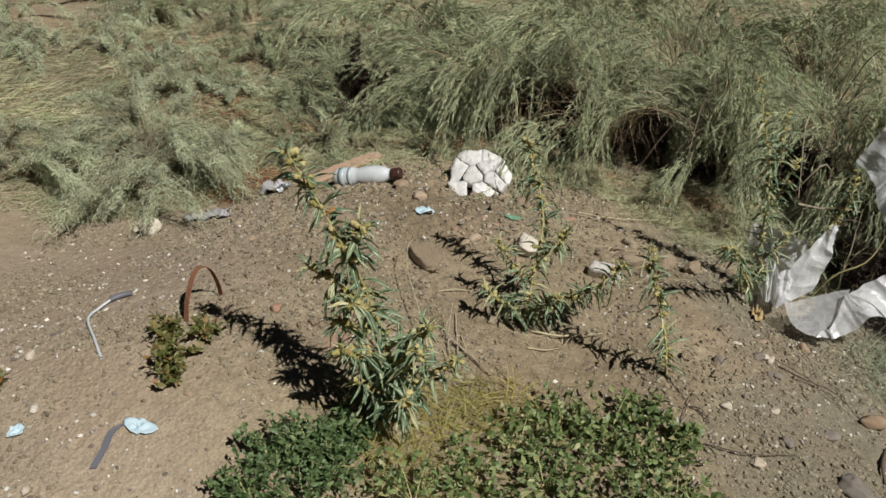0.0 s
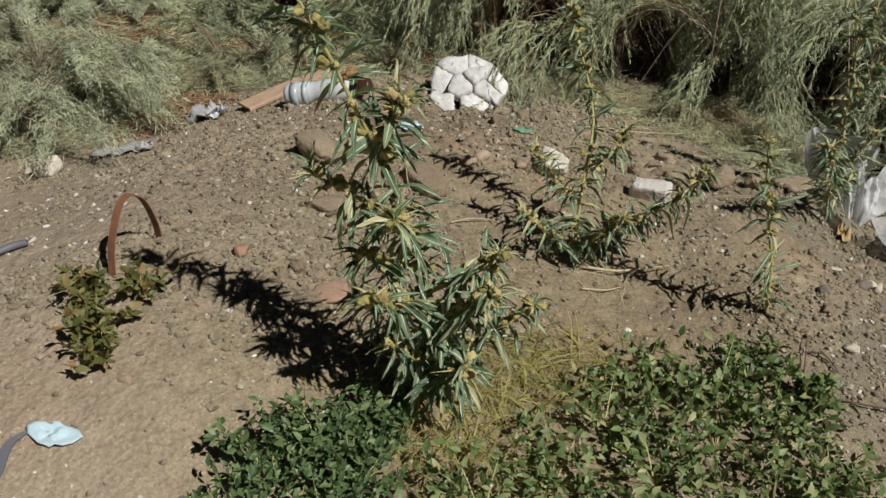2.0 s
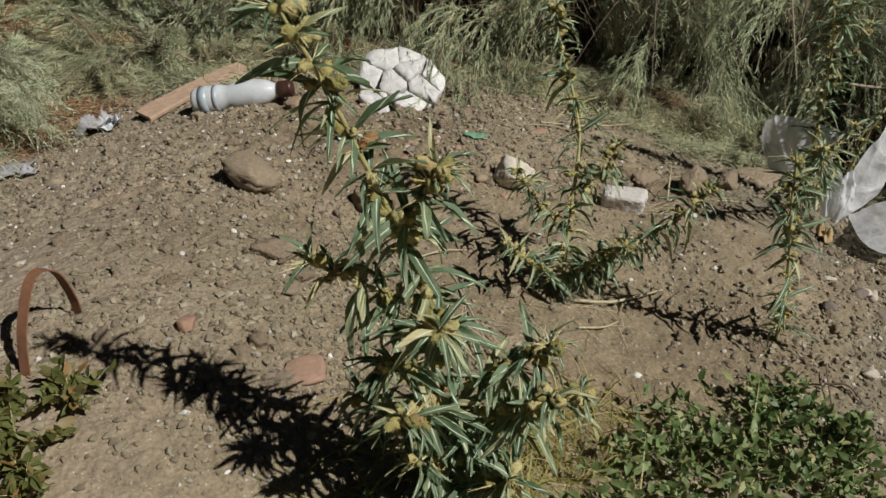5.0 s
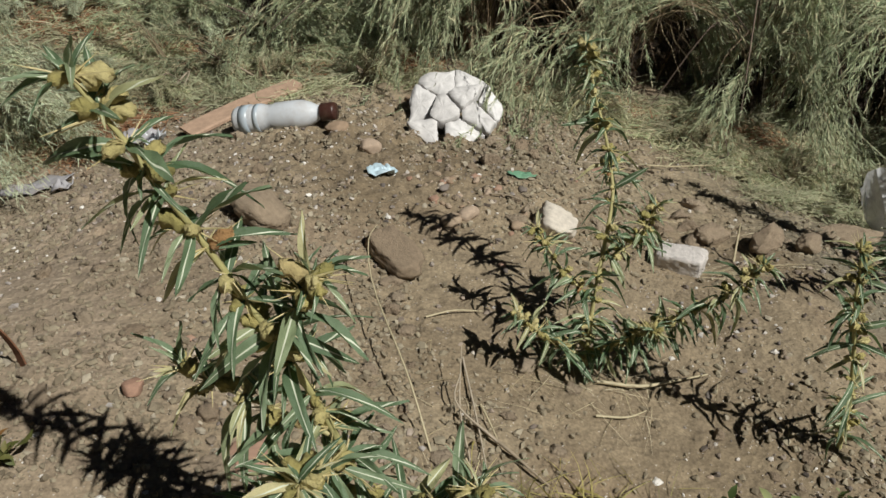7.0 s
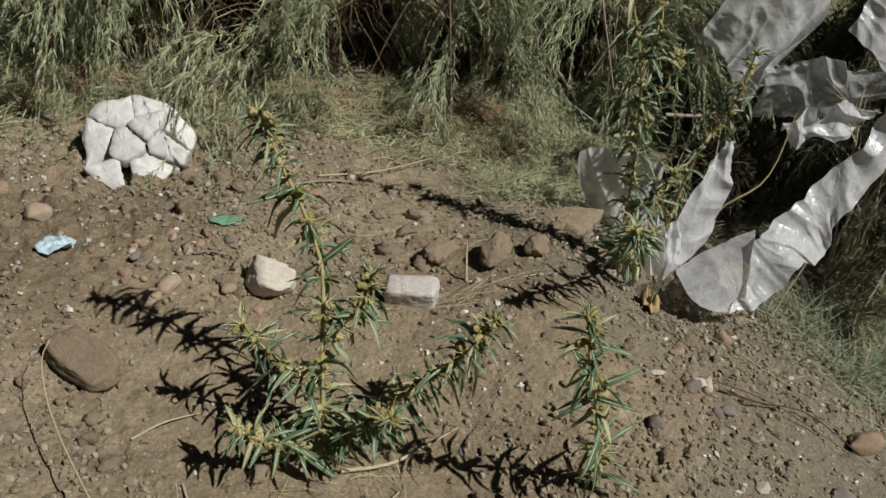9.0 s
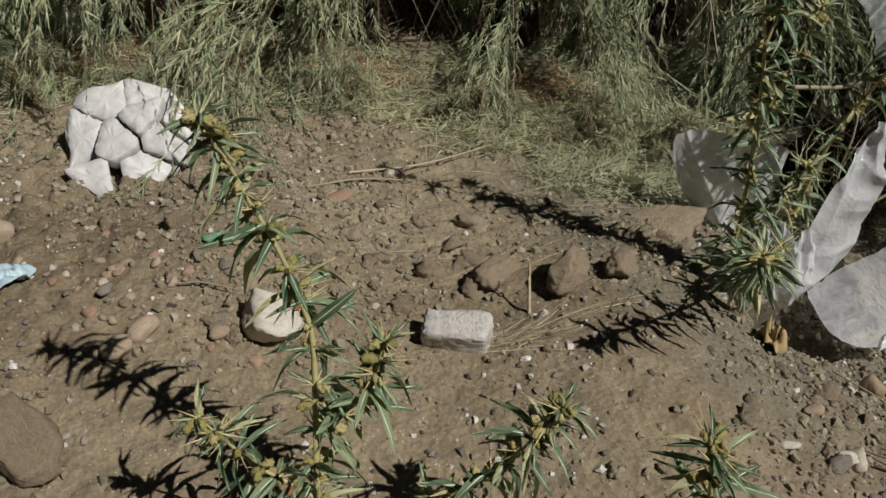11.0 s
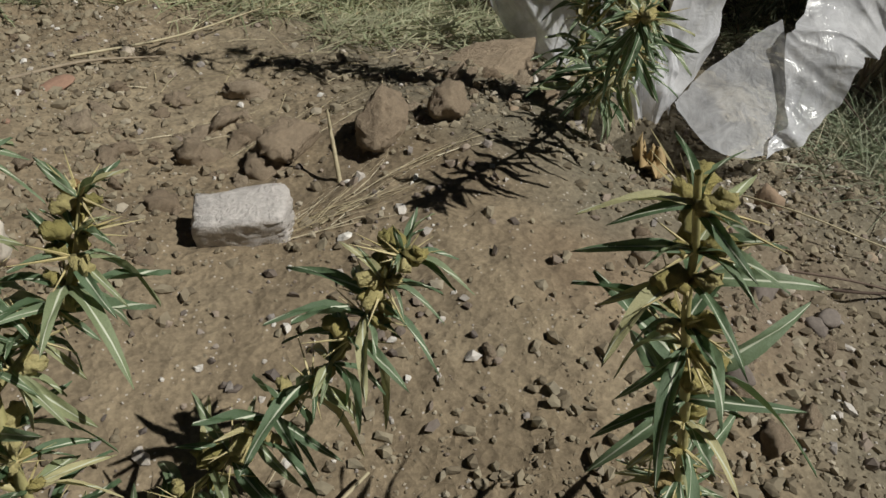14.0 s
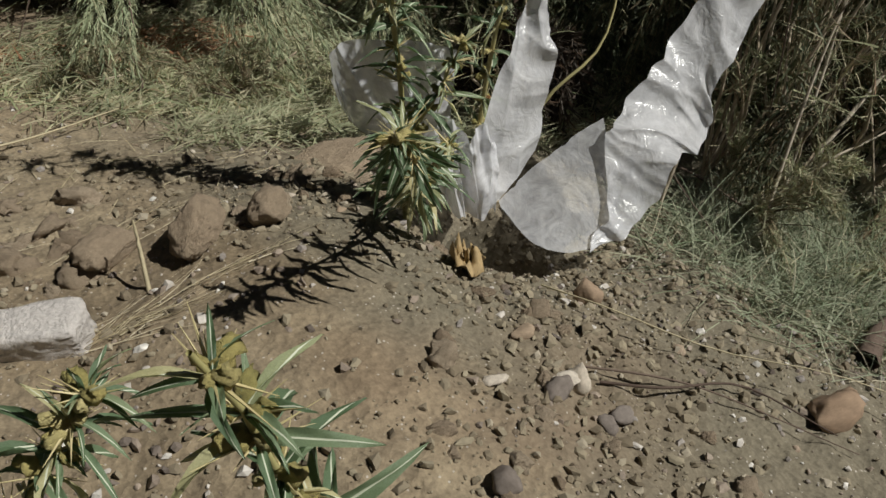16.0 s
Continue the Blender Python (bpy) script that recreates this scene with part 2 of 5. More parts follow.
def np_mesh(name, verts, faces, materials, smooth=False, slots=None):
    """A mesh from arrays: verts (n, 3), faces (m, 3 or 4)."""
    me = bpy.data.meshes.new(name)
    verts, faces = np.ascontiguousarray(verts, np.float32).reshape(-1, 3), np.ascontiguousarray(faces, np.int32)
    n, k = faces.shape
    me.vertices.add(len(verts))
    me.vertices.foreach_set("co", verts.ravel())
    me.loops.add(n * k)
    me.loops.foreach_set("vertex_index", faces.ravel())
    me.polygons.add(n)
    me.polygons.foreach_set("loop_start", np.arange(0, n * k, k, dtype=np.int32))
    me.polygons.foreach_set("use_smooth", np.full(n, smooth))
    for m in materials:
        me.materials.append(m)
    if slots is not None:
        me.polygons.foreach_set("material_index", np.asarray(slots, np.int32))
    me.update(calc_edges=True)
    me.validate()
    return me


def part(name, data, parent, label="", at=None, kind=""):
    """Links a mesh as one part under a thing or under a part."""
    ob = new(name, data)
    ob.parent = parent
    if at is not None:
        ob.matrix_basis = at
    return tagged(ob, label, kind=kind)


def thing(name, label, category, at=(0, 0, 0), group="", data=None, turn=(0, 0, 0), kind=""):
    ob = new(name, data)
    ob.matrix_basis = pose(*at, *turn)
    return tagged(ob, label, category, group, kind)


def bm_mesh(name, bm, materials, smooth=True):
    me = bpy.data.meshes.new(name)
    bm.to_mesh(me)
    bm.free()
    for m in materials:
        me.materials.append(m)
    me.polygons.foreach_set("use_smooth", np.full(len(me.polygons), smooth))
    return me


def curve_points(points, n):
    """n points along a smooth curve through the given ones (Catmull-Rom)."""
    p = np.array(points, float)
    p = np.vstack([2 * p[0] - p[1], p, 2 * p[-1] - p[-2]])
    out = []
    for s in np.linspace(0, len(p) - 3 - 1e-6, n):
        i, f = int(s), s - int(s)
        a, b, c, d = p[i:i + 4]
        out.append(0.5 * (2 * b + (c - a) * f + (2 * a - 5 * b + 4 * c - d) * f * f + (3 * b - a - 3 * c + d) * f ** 3))
    return np.array(out)


def tube(name, points, radii, material, sides=6):
    """A tapering round stem along points."""
    p = np.array(points, float)
    n = len(p)
    r = np.interp(np.linspace(0, 1, n), np.linspace(0, 1, len(radii)), radii)
    t = np.gradient(p, axis=0)
    t /= np.linalg.norm(t, axis=1)[:, None]
    ref = np.where(np.abs(t[:, 2:3]) > 0.9, [[1.0, 0, 0]], [[0, 0, 1.0]])
    u = np.cross(t, ref)
    u /= np.linalg.norm(u, axis=1)[:, None]
    v = np.cross(t, u)
    a = np.arange(sides) * 2 * np.pi / sides
    ring = u[:, None] * np.cos(a)[None, :, None] + v[:, None] * np.sin(a)[None, :, None]
    verts = (p[:, None] + ring * r[:, None, None]).reshape(-1, 3)
    i, j = np.meshgrid(np.arange(n - 1), np.arange(sides), indexing="ij")
    k = (j + 1) % sides
    faces = np.stack([i * sides + j, i * sides + k, (i + 1) * sides + k, (i + 1) * sides + j], -1).reshape(-1, 4)
    return np_mesh(name, verts, faces, [material], True)


def ribbons(paths, widths, side):
    """Flat tapering blades: paths (n, k, 3), widths (n,), side (n, 3). Gives verts and quads."""
    n, k = paths.shape[:2]
    taper = np.linspace(1, 0.12, k)
    half = side[:, None, :] * (widths[:, None] * taper[None] * 0.5)[..., None]
    verts = np.stack([paths - half, paths + half], 2).reshape(-1, 3)
    base = (np.arange(n) * k * 2)[:, None] + np.arange(k - 1)[None] * 2
    faces = np.stack([base, base + 1, base + 3, base + 2], -1).reshape(-1, 4)
    return verts, faces


def join(pieces):
    """Several (verts, faces) as one."""
    verts, faces, at = [], [], 0
    for v, f in pieces:
        verts.append(v)
        faces.append(f + at)
        at += len(v)
    return np.vstack(verts), np.vstack(faces)


def unit(v):
    return v / np.maximum(np.linalg.norm(v, axis=-1, keepdims=True), 1e-9)


def frame_of(direction, up, at, scale=1.0):
    """A matrix whose x axis runs along direction and whose z axis leans to up."""
    x = Vector(direction).normalized()
    y = Vector(up).cross(x)
    y = y.normalized() if y.length > 1e-6 else x.orthogonal().normalized()
    z = x.cross(y)
    m = Matrix((x, y, z)).transposed().to_4x4()
    return Matrix.Translation(at) @ m @ Matrix.Scale(scale, 4)


# ---- ground ----
def spread(lo, hi, step, far):
    """Grid lines: even between lo and hi, ever wider out to far."""
    inner = np.arange(lo, hi + step / 2, step)
    out = np.cumsum(step * 1.32 ** np.arange(1, 60))
    out = out[out < far]
    return np.concatenate([lo - out[::-1], inner, hi + out])


gx, gy = spread(-1.3, 1.75, 0.007, 900), spread(1.0, 3.0, 0.007, 900)
GX, GY = np.meshgrid(gx, gy, indexing="ij")
gi, gj = np.meshgrid(np.arange(len(gx) - 1), np.arange(len(gy) - 1), indexing="ij")
gk = gi * len(gy) + gj
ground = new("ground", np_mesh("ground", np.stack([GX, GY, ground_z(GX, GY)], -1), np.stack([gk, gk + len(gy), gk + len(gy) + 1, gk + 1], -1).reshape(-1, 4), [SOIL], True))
tagged(ground, "dry brown cloddy soil strewn with pale grit", "ground", kind="structure")


# ---- spiny cocklebur plants ----
def leaf_mesh(seed):
    """A narrow folded leaf one unit long along x, with a pale midrib."""
    rng = np.random.default_rng(seed)
    droop, fold, wide, twist = rng.uniform(0.05, 0.95), rng.uniform(0.2, 0.6), rng.uniform(0.056, 0.088), rng.uniform(-0.7, 0.7)
    cols = np.array([-1, -0.55, -0.11, 0.11, 0.55, 1.0])
    rows = 9
    verts = []
    for i in range(rows):
        s = i / (rows - 1)
        w = wide * (0.12 + np.sin(np.pi * min(1, s * 0.93 + 0.05)) ** 0.8 * (1 - 0.35 * s)) * (1 if i < rows - 1 else 0.1)
        for c in cols:
            y = c * w
            z = fold * abs(y) - droop * s * s + 0.03 * np.sin(9 * s + 3 * c)
            verts.append((s * (1 - 0.25 * droop * s), y, z + twist * y * s))
    k = len(cols)
    faces, slots = [], []
    for i in range(rows - 1):
        for j in range(k - 1):
            a = i * k + j
            faces.append((a, a + 1, a + k + 1, a + k))
            slots.append(1 if j == 2 else 0)
    return np_mesh("leaf", verts, faces, [LEAF, VEIN], True, slots)


def spine_mesh(seed):
    """Three straw-coloured prongs from one point, the middle one a unit long."""
    rng = np.random.default_rng(seed)
    pieces = []
    for a, l in ((-0.5, 0.75), (0.0, 1.0), (0.55, 0.7)):
        a += rng.uniform(-0.12, 0.12)
        d = np.array([math.cos(a), math.sin(a), rng.uniform(-0.1, 0.25)]) * l
        u, v = np.array([-math.sin(a), math.cos(a), 0]) * 0.032, np.array([0, 0, 0.032])
        ring = np.array([u, v, -u, -v])
        pieces.append((np.vstack([ring, ring * 0.1 + d]), np.array([[i, (i + 1) % 4, 4 + (i + 1) % 4, 4 + i] for i in range(4)])))
    return np_mesh("spine", *join(pieces), [SPINE], False)


def burr_mesh(seed):
    """An egg-shaped burr one unit long, drawn out into short hooks all over."""
    rng = np.random.default_rng(seed)
    rows, sides = 8, 10
    verts = [(0.0, 0.0, 0.0)]
    for i in range(1, rows):
        a = np.pi * i / rows
        for j in range(sides):
            b = 2 * np.pi * (j + 0.5 * (i % 2)) / sides
            far = rng.uniform(1.2, 1.7) if (i + 2 * j) % 3 == 0 else rng.uniform(0.75, 1.0)
            verts.append((0.5 - 0.5 * np.cos(a) * (0.7 + 0.3 * far), 0.27 * far * np.sin(a) * np.cos(b), 0.27 * far * np.sin(a) * np.sin(b)))
    verts.append((1.0, 0.0, 0.0))
    last = len(verts) - 1
    faces = []
    for j in range(sides):
        k = (j + 1) % sides
        faces += [(0, 1 + k, 1 + j), (last, last - sides + j, last - sides + k)]
        for i in range(rows - 2):
            p, q = 1 + i * sides, 1 + (i + 1) * sides
            faces += [(p + j, p + k, q + k), (p + j, q + k, q + j)]
    return np_mesh("burr", verts, np.array(faces), [BURR], True)


LEAVES = [leaf_mesh(s) for s in range(9)]
SPINES = [spine_mesh(s) for s in range(4)]
BURRS = [burr_mesh(s) for s in range(4)]


def cocklebur(label, stems, leaf_len, seed, gap=0.03, dense=4, radius=0.0045, burr=0.015):
    """A plant from stems: each a row of points from the root or from its fork up to its tip; the first is the main stem."""
    rng = np.random.default_rng(seed)
    root = stems[0][0]
    plant = thing("spiny_cocklebur", label, "weed", root, "spiny weeds")
    for k, pts in enumerate(stems):
        pts = np.array(pts, float) - np.array(root)
        length = np.linalg.norm(np.diff(pts, axis=0), axis=1).sum()
        n = max(8, int(length / 0.02))
        path = curve_points(pts, n)
        wob = np.cumsum(rng.normal(0, 0.0012, path.shape), 0)
        path = path + wob * np.linspace(0, 1, n)[:, None]
        r = radius * (1 if k == 0 else 0.6)
        shoot = part("stem" if k == 0 else "branch", tube("stem", path, [r, r * 0.75, r * 0.35], STEM), plant)
        nodes = max(3, int(length / gap))
        azimuth = rng.uniform(0, 6.28)
        for i in range(nodes + 1):
            s = (i + rng.uniform(0.2, 0.8)) / (nodes + 1)
            s = 0.06 + 0.94 * s if k == 0 else 0.12 + 0.88 * s
            f = s * (n - 1)
            a = int(min(f, n - 2))
            at = path[a] + (path[a + 1] - path[a]) * (f - a)
            along = unit(path[a + 1] - path[a])
            tip = i >= nodes - 1
            azimuth += 2.4
            for j in range(dense + (2 if tip else 0) + int(rng.integers(-1, 2))):
                b = azimuth + j * 2.1 + rng.normal(0, 0.35)
                out = np.array([math.cos(b), math.sin(b), 0.0])
                out = unit(out - along * (out @ along))
                d = unit(out + along * (rng.uniform(0.5, 1.3) if tip else rng.uniform(-0.25, 0.7)))
                size = leaf_len * rng.uniform(0.5, 1.2) * (1 - 0.15 * s) * (0.7 if tip else 1.0)
                part("leaf", LEAVES[int(rng.integers(9))], shoot, at=frame_of(d, (rng.normal(0, 0.4), rng.normal(0, 0.4), 1), at, size))
            for j in range(int(rng.integers(1, 4)) + (1 if tip else 0)):
                b = azimuth + 1.0 + j * 3.0 + rng.normal(0, 0.3)
                d = unit(np.array([math.cos(b), math.sin(b), rng.uniform(0.0, 0.5)]))
                part("spine", SPINES[int(rng.integers(4))], shoot, at=frame_of(d, (rng.normal(), rng.normal(), 1), at, rng.uniform(0.02, 0.042 if tip else 0.036)))
            for j in range(int(rng.integers(1, 4)) + (2 if tip else 0)):
                b = azimuth + 0.5 + j * 2.0 + rng.normal(0, 0.4)
                d = unit(np.array([math.cos(b), math.sin(b), rng.uniform(-0.2, 0.9)]))
                part("burr", BURRS[int(rng.integers(4))], shoot, at=frame_of(d, (0, 0, 1), at + d * 0.002, burr * rng.uniform(0.6, 1.15)))
    return plant


def on(x, y, dz=0.0):
    return (x, y, gz(x, y) + dz)


cocklebur(
    "tall spiny weed with narrow white-veined leaves and yellow burrs",
    [
        [on(-0.055, 1.43), (-0.065, 1.425, 0.12), (-0.11, 1.415, 0.32), (-0.175, 1.41, 0.48), (-0.245, 1.405, 0.625)],
        [(-0.065, 1.425, 0.03), (0.00, 1.41, 0.11), (0.075, 1.40, 0.18)],
        [(-0.08, 1.42, 0.18), (-0.02, 1.39, 0.23), (0.02, 1.375, 0.27)],
        [(-0.11, 1.415, 0.30), (-0.17, 1.43, 0.33), (-0.225, 1.44, 0.36)],
        [(-0.065, 1.425, 0.06), (-0.13, 1.45, 0.11), (-0.175, 1.47, 0.16)],
        [(-0.07, 1.42, 0.12), (-0.03, 1.36, 0.19), (-0.01, 1.32, 0.25)],
        [(-0.065, 1.425, 0.02), (-0.05, 1.36, 0.08), (-0.04, 1.32, 0.14)],
        [(-0.068, 1.424, 0.05), (-0.10, 1.39, 0.10), (-0.135, 1.36, 0.15)],
        [(-0.10, 1.415, 0.27), (-0.115, 1.36, 0.32), (-0.13, 1.315, 0.36)],
        [(-0.08, 1.42, 0.17), (-0.12, 1.37, 0.20), (-0.155, 1.325, 0.245)],
        [(-0.14, 1.412, 0.40), (-0.122, 1.40, 0.45), (-0.11, 1.395, 0.48)],
        [(-0.09, 1.42, 0.22), (-0.14, 1.38, 0.26), (-0.17, 1.35, 0.29)],
    ],
    0.070, 11, gap=0.028, dense=6, radius=0.0046, burr=0.0195,
)
cocklebur(
    "spiny weed with a side branch, narrow leaves and burrs",
    [
        [on(0.245, 1.88), (0.252, 1.90, 0.04), (0.282, 1.97, 0.18), (0.256, 2.02, 0.30), (0.232, 2.026, 0.39)],
        [on(0.25, 1.88, 0.02), (0.34, 1.87, 0.0), (0.42, 1.855, 0.06), (0.473, 1.85, 0.125)],
        [on(0.245, 1.88, 0.015), (0.18, 1.86, 0.0), (0.13, 1.87, 0.05)],
        [on(0.245, 1.88, 0.03), (0.29, 1.83, 0.02), (0.31, 1.79, 0.07)],
        [(0.25, 1.90, 0.03), (0.20, 1.93, 0.08), (0.17, 1.95, 0.14)],
        [(0.253, 1.92, 0.08), (0.31, 1.93, 0.12), (0.34, 1.95, 0.17)],
    ],
    0.056, 23, gap=0.021, dense=6, radius=0.0038,
)
cocklebur(
    "small upright spiny weed with a rusty burr tip",
    [[on(0.578, 1.715), (0.56, 1.71, 0.0), (0.52, 1.703, 0.14), (0.484, 1.70, 0.272)]],
    0.060, 37, gap=0.029, dense=5, radius=0.0038,
)
cocklebur(
    "spiny weed growing against a torn plastic sheet",
    [
        [on(0.905, 2.16), (0.925, 2.185, -0.05), (0.928, 2.20, 0.10), (0.915, 2.215, 0.24), (0.86, 2.26, 0.47)],
        [(0.907, 2.162, -0.16), (0.86, 2.07, -0.05), (0.80, 1.99, 0.06), (0.755, 1.95, 0.115)],
        [(0.928, 2.20, 0.08), (0.965, 2.20, 0.17), (0.995, 2.21, 0.25)],
        [(0.925, 2.18, -0.08), (0.955, 2.16, -0.02), (0.975, 2.14, 0.05)],
        [(0.915, 2.17, -0.12), (0.90, 2.11, -0.07), (0.905, 2.07, -0.01)],
        [(0.92, 2.21, 0.2), (0.945, 2.22, 0.29), (0.95, 2.25, 0.37)],
    ],
    0.054, 41, gap=0.028, dense=6, radius=0.0038, burr=0.013,
)
cocklebur(
    "spiny weed rising through shreds of plastic",
    [[on(1.13, 2.30), (1.15, 2.28, -0.05), (1.17, 2.24, 0.10), (1.16, 2.22, 0.22)]],
    0.062, 43, gap=0.035, dense=3, radius=0.004,
)


# ---- wispy weeds and grass behind the bare soil ----
DRY_STEM = ramp_shader("dry_stem", [(0, (0.11, 0.07, 0.045)), (0.5, (0.22, 0.155, 0.09)), (1, (0.40, 0.32, 0.20))], 0.7, 60, 0.0, by="island")


def arching_bush(name, label, x, y, height, reach, stems, seed, material, needles=44, blade=0.0028, lean=(0.0, -0.25), twigs=6, low=0.0):
    """Thin stems that rise from one root and droop outwards, each set with fine leaves; a few bare twigs among them."""
    rng = np.random.default_rng(seed)
    z0 = gz(x, y)
    bush = thing(name, label, "bush", (x, y, z0), "wispy bushes")
    bundles = max(9, stems // 34)
    own = rng.integers(0, bundles, stems)
    a = rng.uniform(0, 2 * np.pi, bundles)[own] + rng.normal(0, 0.045, stems)
    r = reach * (np.sqrt(rng.uniform(0.12, 1.1, bundles))[own] + rng.normal(0, 0.11, stems)).clip(0.1)
    out = np.stack([np.cos(a) + lean[0], np.sin(a) + lean[1], np.zeros(stems)], -1)
    p0 = np.stack([rng.normal(0, reach * 0.2, bundles)[own], rng.normal(0, reach * 0.2, bundles)[own], np.zeros(stems)], -1)
    p0[:, :2] += rng.normal(0, reach * 0.02, (stems, 2))
    top = height * (rng.uniform(0.55, 1.25, bundles)[own] + rng.normal(0, 0.04, stems))
    p2 = p0 + out * r[:, None]
    p2[:, 2] = ground_z(p2[:, 0] + x, p2[:, 1] + y) - z0 + np.abs(rng.normal(0.08 + low, 0.45 * height, bundles))[own] * (1.1 - r / reach / 1.2)
    p1 = p0 + out * r[:, None] * 0.5
    p1[:, 2] = top * 1.55
    s = np.linspace(0, 1, 8)[None, :, None]
    path = (1 - s) ** 2 * p0[:, None] + 2 * s * (1 - s) * p1[:, None] + s * s * p2[:, None]
    path = path + np.cumsum(rng.normal(0, 0.03 * reach, (bundles, 8, 3)), 1)[own] * s + np.cumsum(rng.normal(0, 0.006 * reach, path.shape), 1) * s
    side = unit(rng.normal(0, 1, (stems, 3)))
    part("stem_tangle", np_mesh("stem_tangle", *ribbons(path, rng.uniform(0.7, 1.3, stems) * 0.0022, side), [DRY_STEM]), bush, kind="stuff")
    f = 7 * (1 - rng.beta(1.0, 1.7, (stems, needles)))
    i = np.minimum(f.astype(int), 6)
    rows = np.arange(stems)[:, None]
    step = path[rows, i + 1] - path[rows, i]
    start = (path[rows, i] + step * (f - i)[..., None]).reshape(-1, 3)
    tang = unit(step).reshape(-1, 3)
    m = len(start)
    d = unit(tang * 0.8 + rng.normal(0, 0.6, (m, 3)) + (0, 0, -0.15))
    length = rng.uniform(0.010, 0.032, m) * (blade / 0.0028) ** 0.5
    fine = np.stack([start, start + d * length[:, None]], 1)
    part("foliage", np_mesh("foliage", *ribbons(fine, rng.uniform(0.6, 1.3, m) * blade, unit(np.cross(d, rng.normal(0, 1, (m, 3))))), [material]), bush, kind="stuff")
    for k in range(twigs):
        b = rng.uniform(0, 2 * np.pi)
        g = np.array([math.cos(b) + lean[0], math.sin(b) + lean[1], 0]) * reach * rng.uniform(0.35, 0.8)
        tip = g + np.array([0, 0, height * rng.uniform(0.1, 0.9)])
        mid = g * 0.5 + np.array([rng.normal(0, 0.05), rng.normal(0, 0.05), height * rng.uniform(0.5, 1.0)])
        part("twig", tube("twig", curve_points([(0, 0, 0), mid, tip], 9), [0.003, 0.002, 0.001], TWIG if k % 3 else DARK_TWIG, 5), bush)
    return bush


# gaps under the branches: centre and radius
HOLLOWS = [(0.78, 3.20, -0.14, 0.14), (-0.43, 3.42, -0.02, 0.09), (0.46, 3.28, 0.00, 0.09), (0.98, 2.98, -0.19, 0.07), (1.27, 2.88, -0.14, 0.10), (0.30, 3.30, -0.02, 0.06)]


def plumed_bush(name, label, x, y, height, reach, branches, seed, material, strands=8, needles=66, blade=0.0027, lean=(-0.3, -0.2), hang=0.28, spare=0.0):
    """Arching brown branches in a few sheaves, hung with drooping strands set with fine leaves; hollow beneath."""
    rng = np.random.default_rng(seed)
    z0 = gz(x, y)
    bush = thing(name, label, "bush", (x, y, z0), "wispy bushes")
    sheaves = max(6, branches // 7)
    own = rng.integers(0, sheaves, branches)
    a = (np.arange(sheaves) * 2.4 + rng.normal(0, 0.35, sheaves))[own] + rng.normal(0, 0.07, branches)
    r = reach * (np.sqrt(rng.uniform(0.12, 1.0, sheaves))[own] + rng.normal(0, 0.06, branches)).clip(0.15, 1.1)
    out = np.stack([np.cos(a) + lean[0], np.sin(a) + lean[1], np.zeros(branches)], -1)
    p0 = np.column_stack([rng.normal(0, reach * 0.10, (branches, 2)), np.zeros(branches)])
    top = height * (rng.uniform(0.6, 1.25, sheaves)[own] + rng.normal(0, 0.03, branches)) * (1.1 - 0.45 * r / reach)
    p2 = p0 + out * r[:, None]
    p2[:, 2] = ground_z(p2[:, 0] + x, p2[:, 1] + y) - z0 + top * (rng.uniform(0.15, 0.95, sheaves)[own] + rng.normal(0, 0.05, branches))
    p1 = p0 + out * r[:, None] * 0.4
    p1[:, 2] = top * 1.35
    s = np.linspace(0, 1, 10)[None, :, None]
    path = (1 - s) ** 2 * p0[:, None] + 2 * s * (1 - s) * p1[:, None] + s * s * p2[:, None]
    path = path + np.cumsum(rng.normal(0, 0.03 * reach, (sheaves, 10, 3)), 1)[own] * s + np.cumsum(rng.normal(0, 0.009 * reach, path.shape), 1) * s
    stems = ribbons(path, rng.uniform(0.7, 1.4, branches) * 0.005, unit(rng.normal(0, 1, (branches, 3))))
    f = 9 * rng.beta(1.8, 1.0, (branches, strands))
    i = np.minimum(f.astype(int), 8)
    rows = np.arange(branches)[:, None]
    step = path[rows, i + 1] - path[rows, i]
    start = (path[rows, i] + step * (f - i)[..., None]).reshape(-1, 3)
    tang = unit(step).reshape(-1, 3)
    m = len(start)
    bare = np.repeat(rng.random(branches) < spare, strands)
    way = unit(tang + rng.normal(0, 0.24, (m, 3)) + (0, 0, 0.1))
    long = hang * rng.uniform(0.45, 1.25, m)
    q = np.linspace(0, 1, 6)[None, :, None]
    strand = start[:, None] + way[:, None] * q * long[:, None, None] + np.array([0, 0, -0.6]) * q * q * long[:, None, None] + rng.normal(0, 0.12, (m, 1, 3)) * q * q * long[:, None, None]
    floor = ground_z(strand[..., 0] + x, strand[..., 1] + y) - z0 + 0.004
    strand[..., 2] = np.maximum(strand[..., 2], floor)
    world_at = strand + (x, y, z0)
    inside = np.zeros(m, bool)
    for hx, hy, hz, hr in HOLLOWS:
        off = world_at - (hx, hy - 0.15, hz)
        off[..., 2] += 0.42 * (off[..., 1] - 0.15)
        off[..., 0] -= 0.25 * (off[..., 1] - 0.15)
        inside |= ((off / (hr, 0.42, hr)) ** 2).sum(-1).min(1) < 1
    strand, bare = strand[~inside], bare[~inside]
    m = len(strand)
    fine_stems = ribbons(strand, rng.uniform(0.7, 1.3, m) * 0.0014, unit(rng.normal(0, 1, (m, 3))))
    part("stem_tangle", np_mesh("stem_tangle", *join([stems, fine_stems]), [DRY_STEM]), bush, kind="stuff")
    strand = strand[~bare]
    m = len(strand)
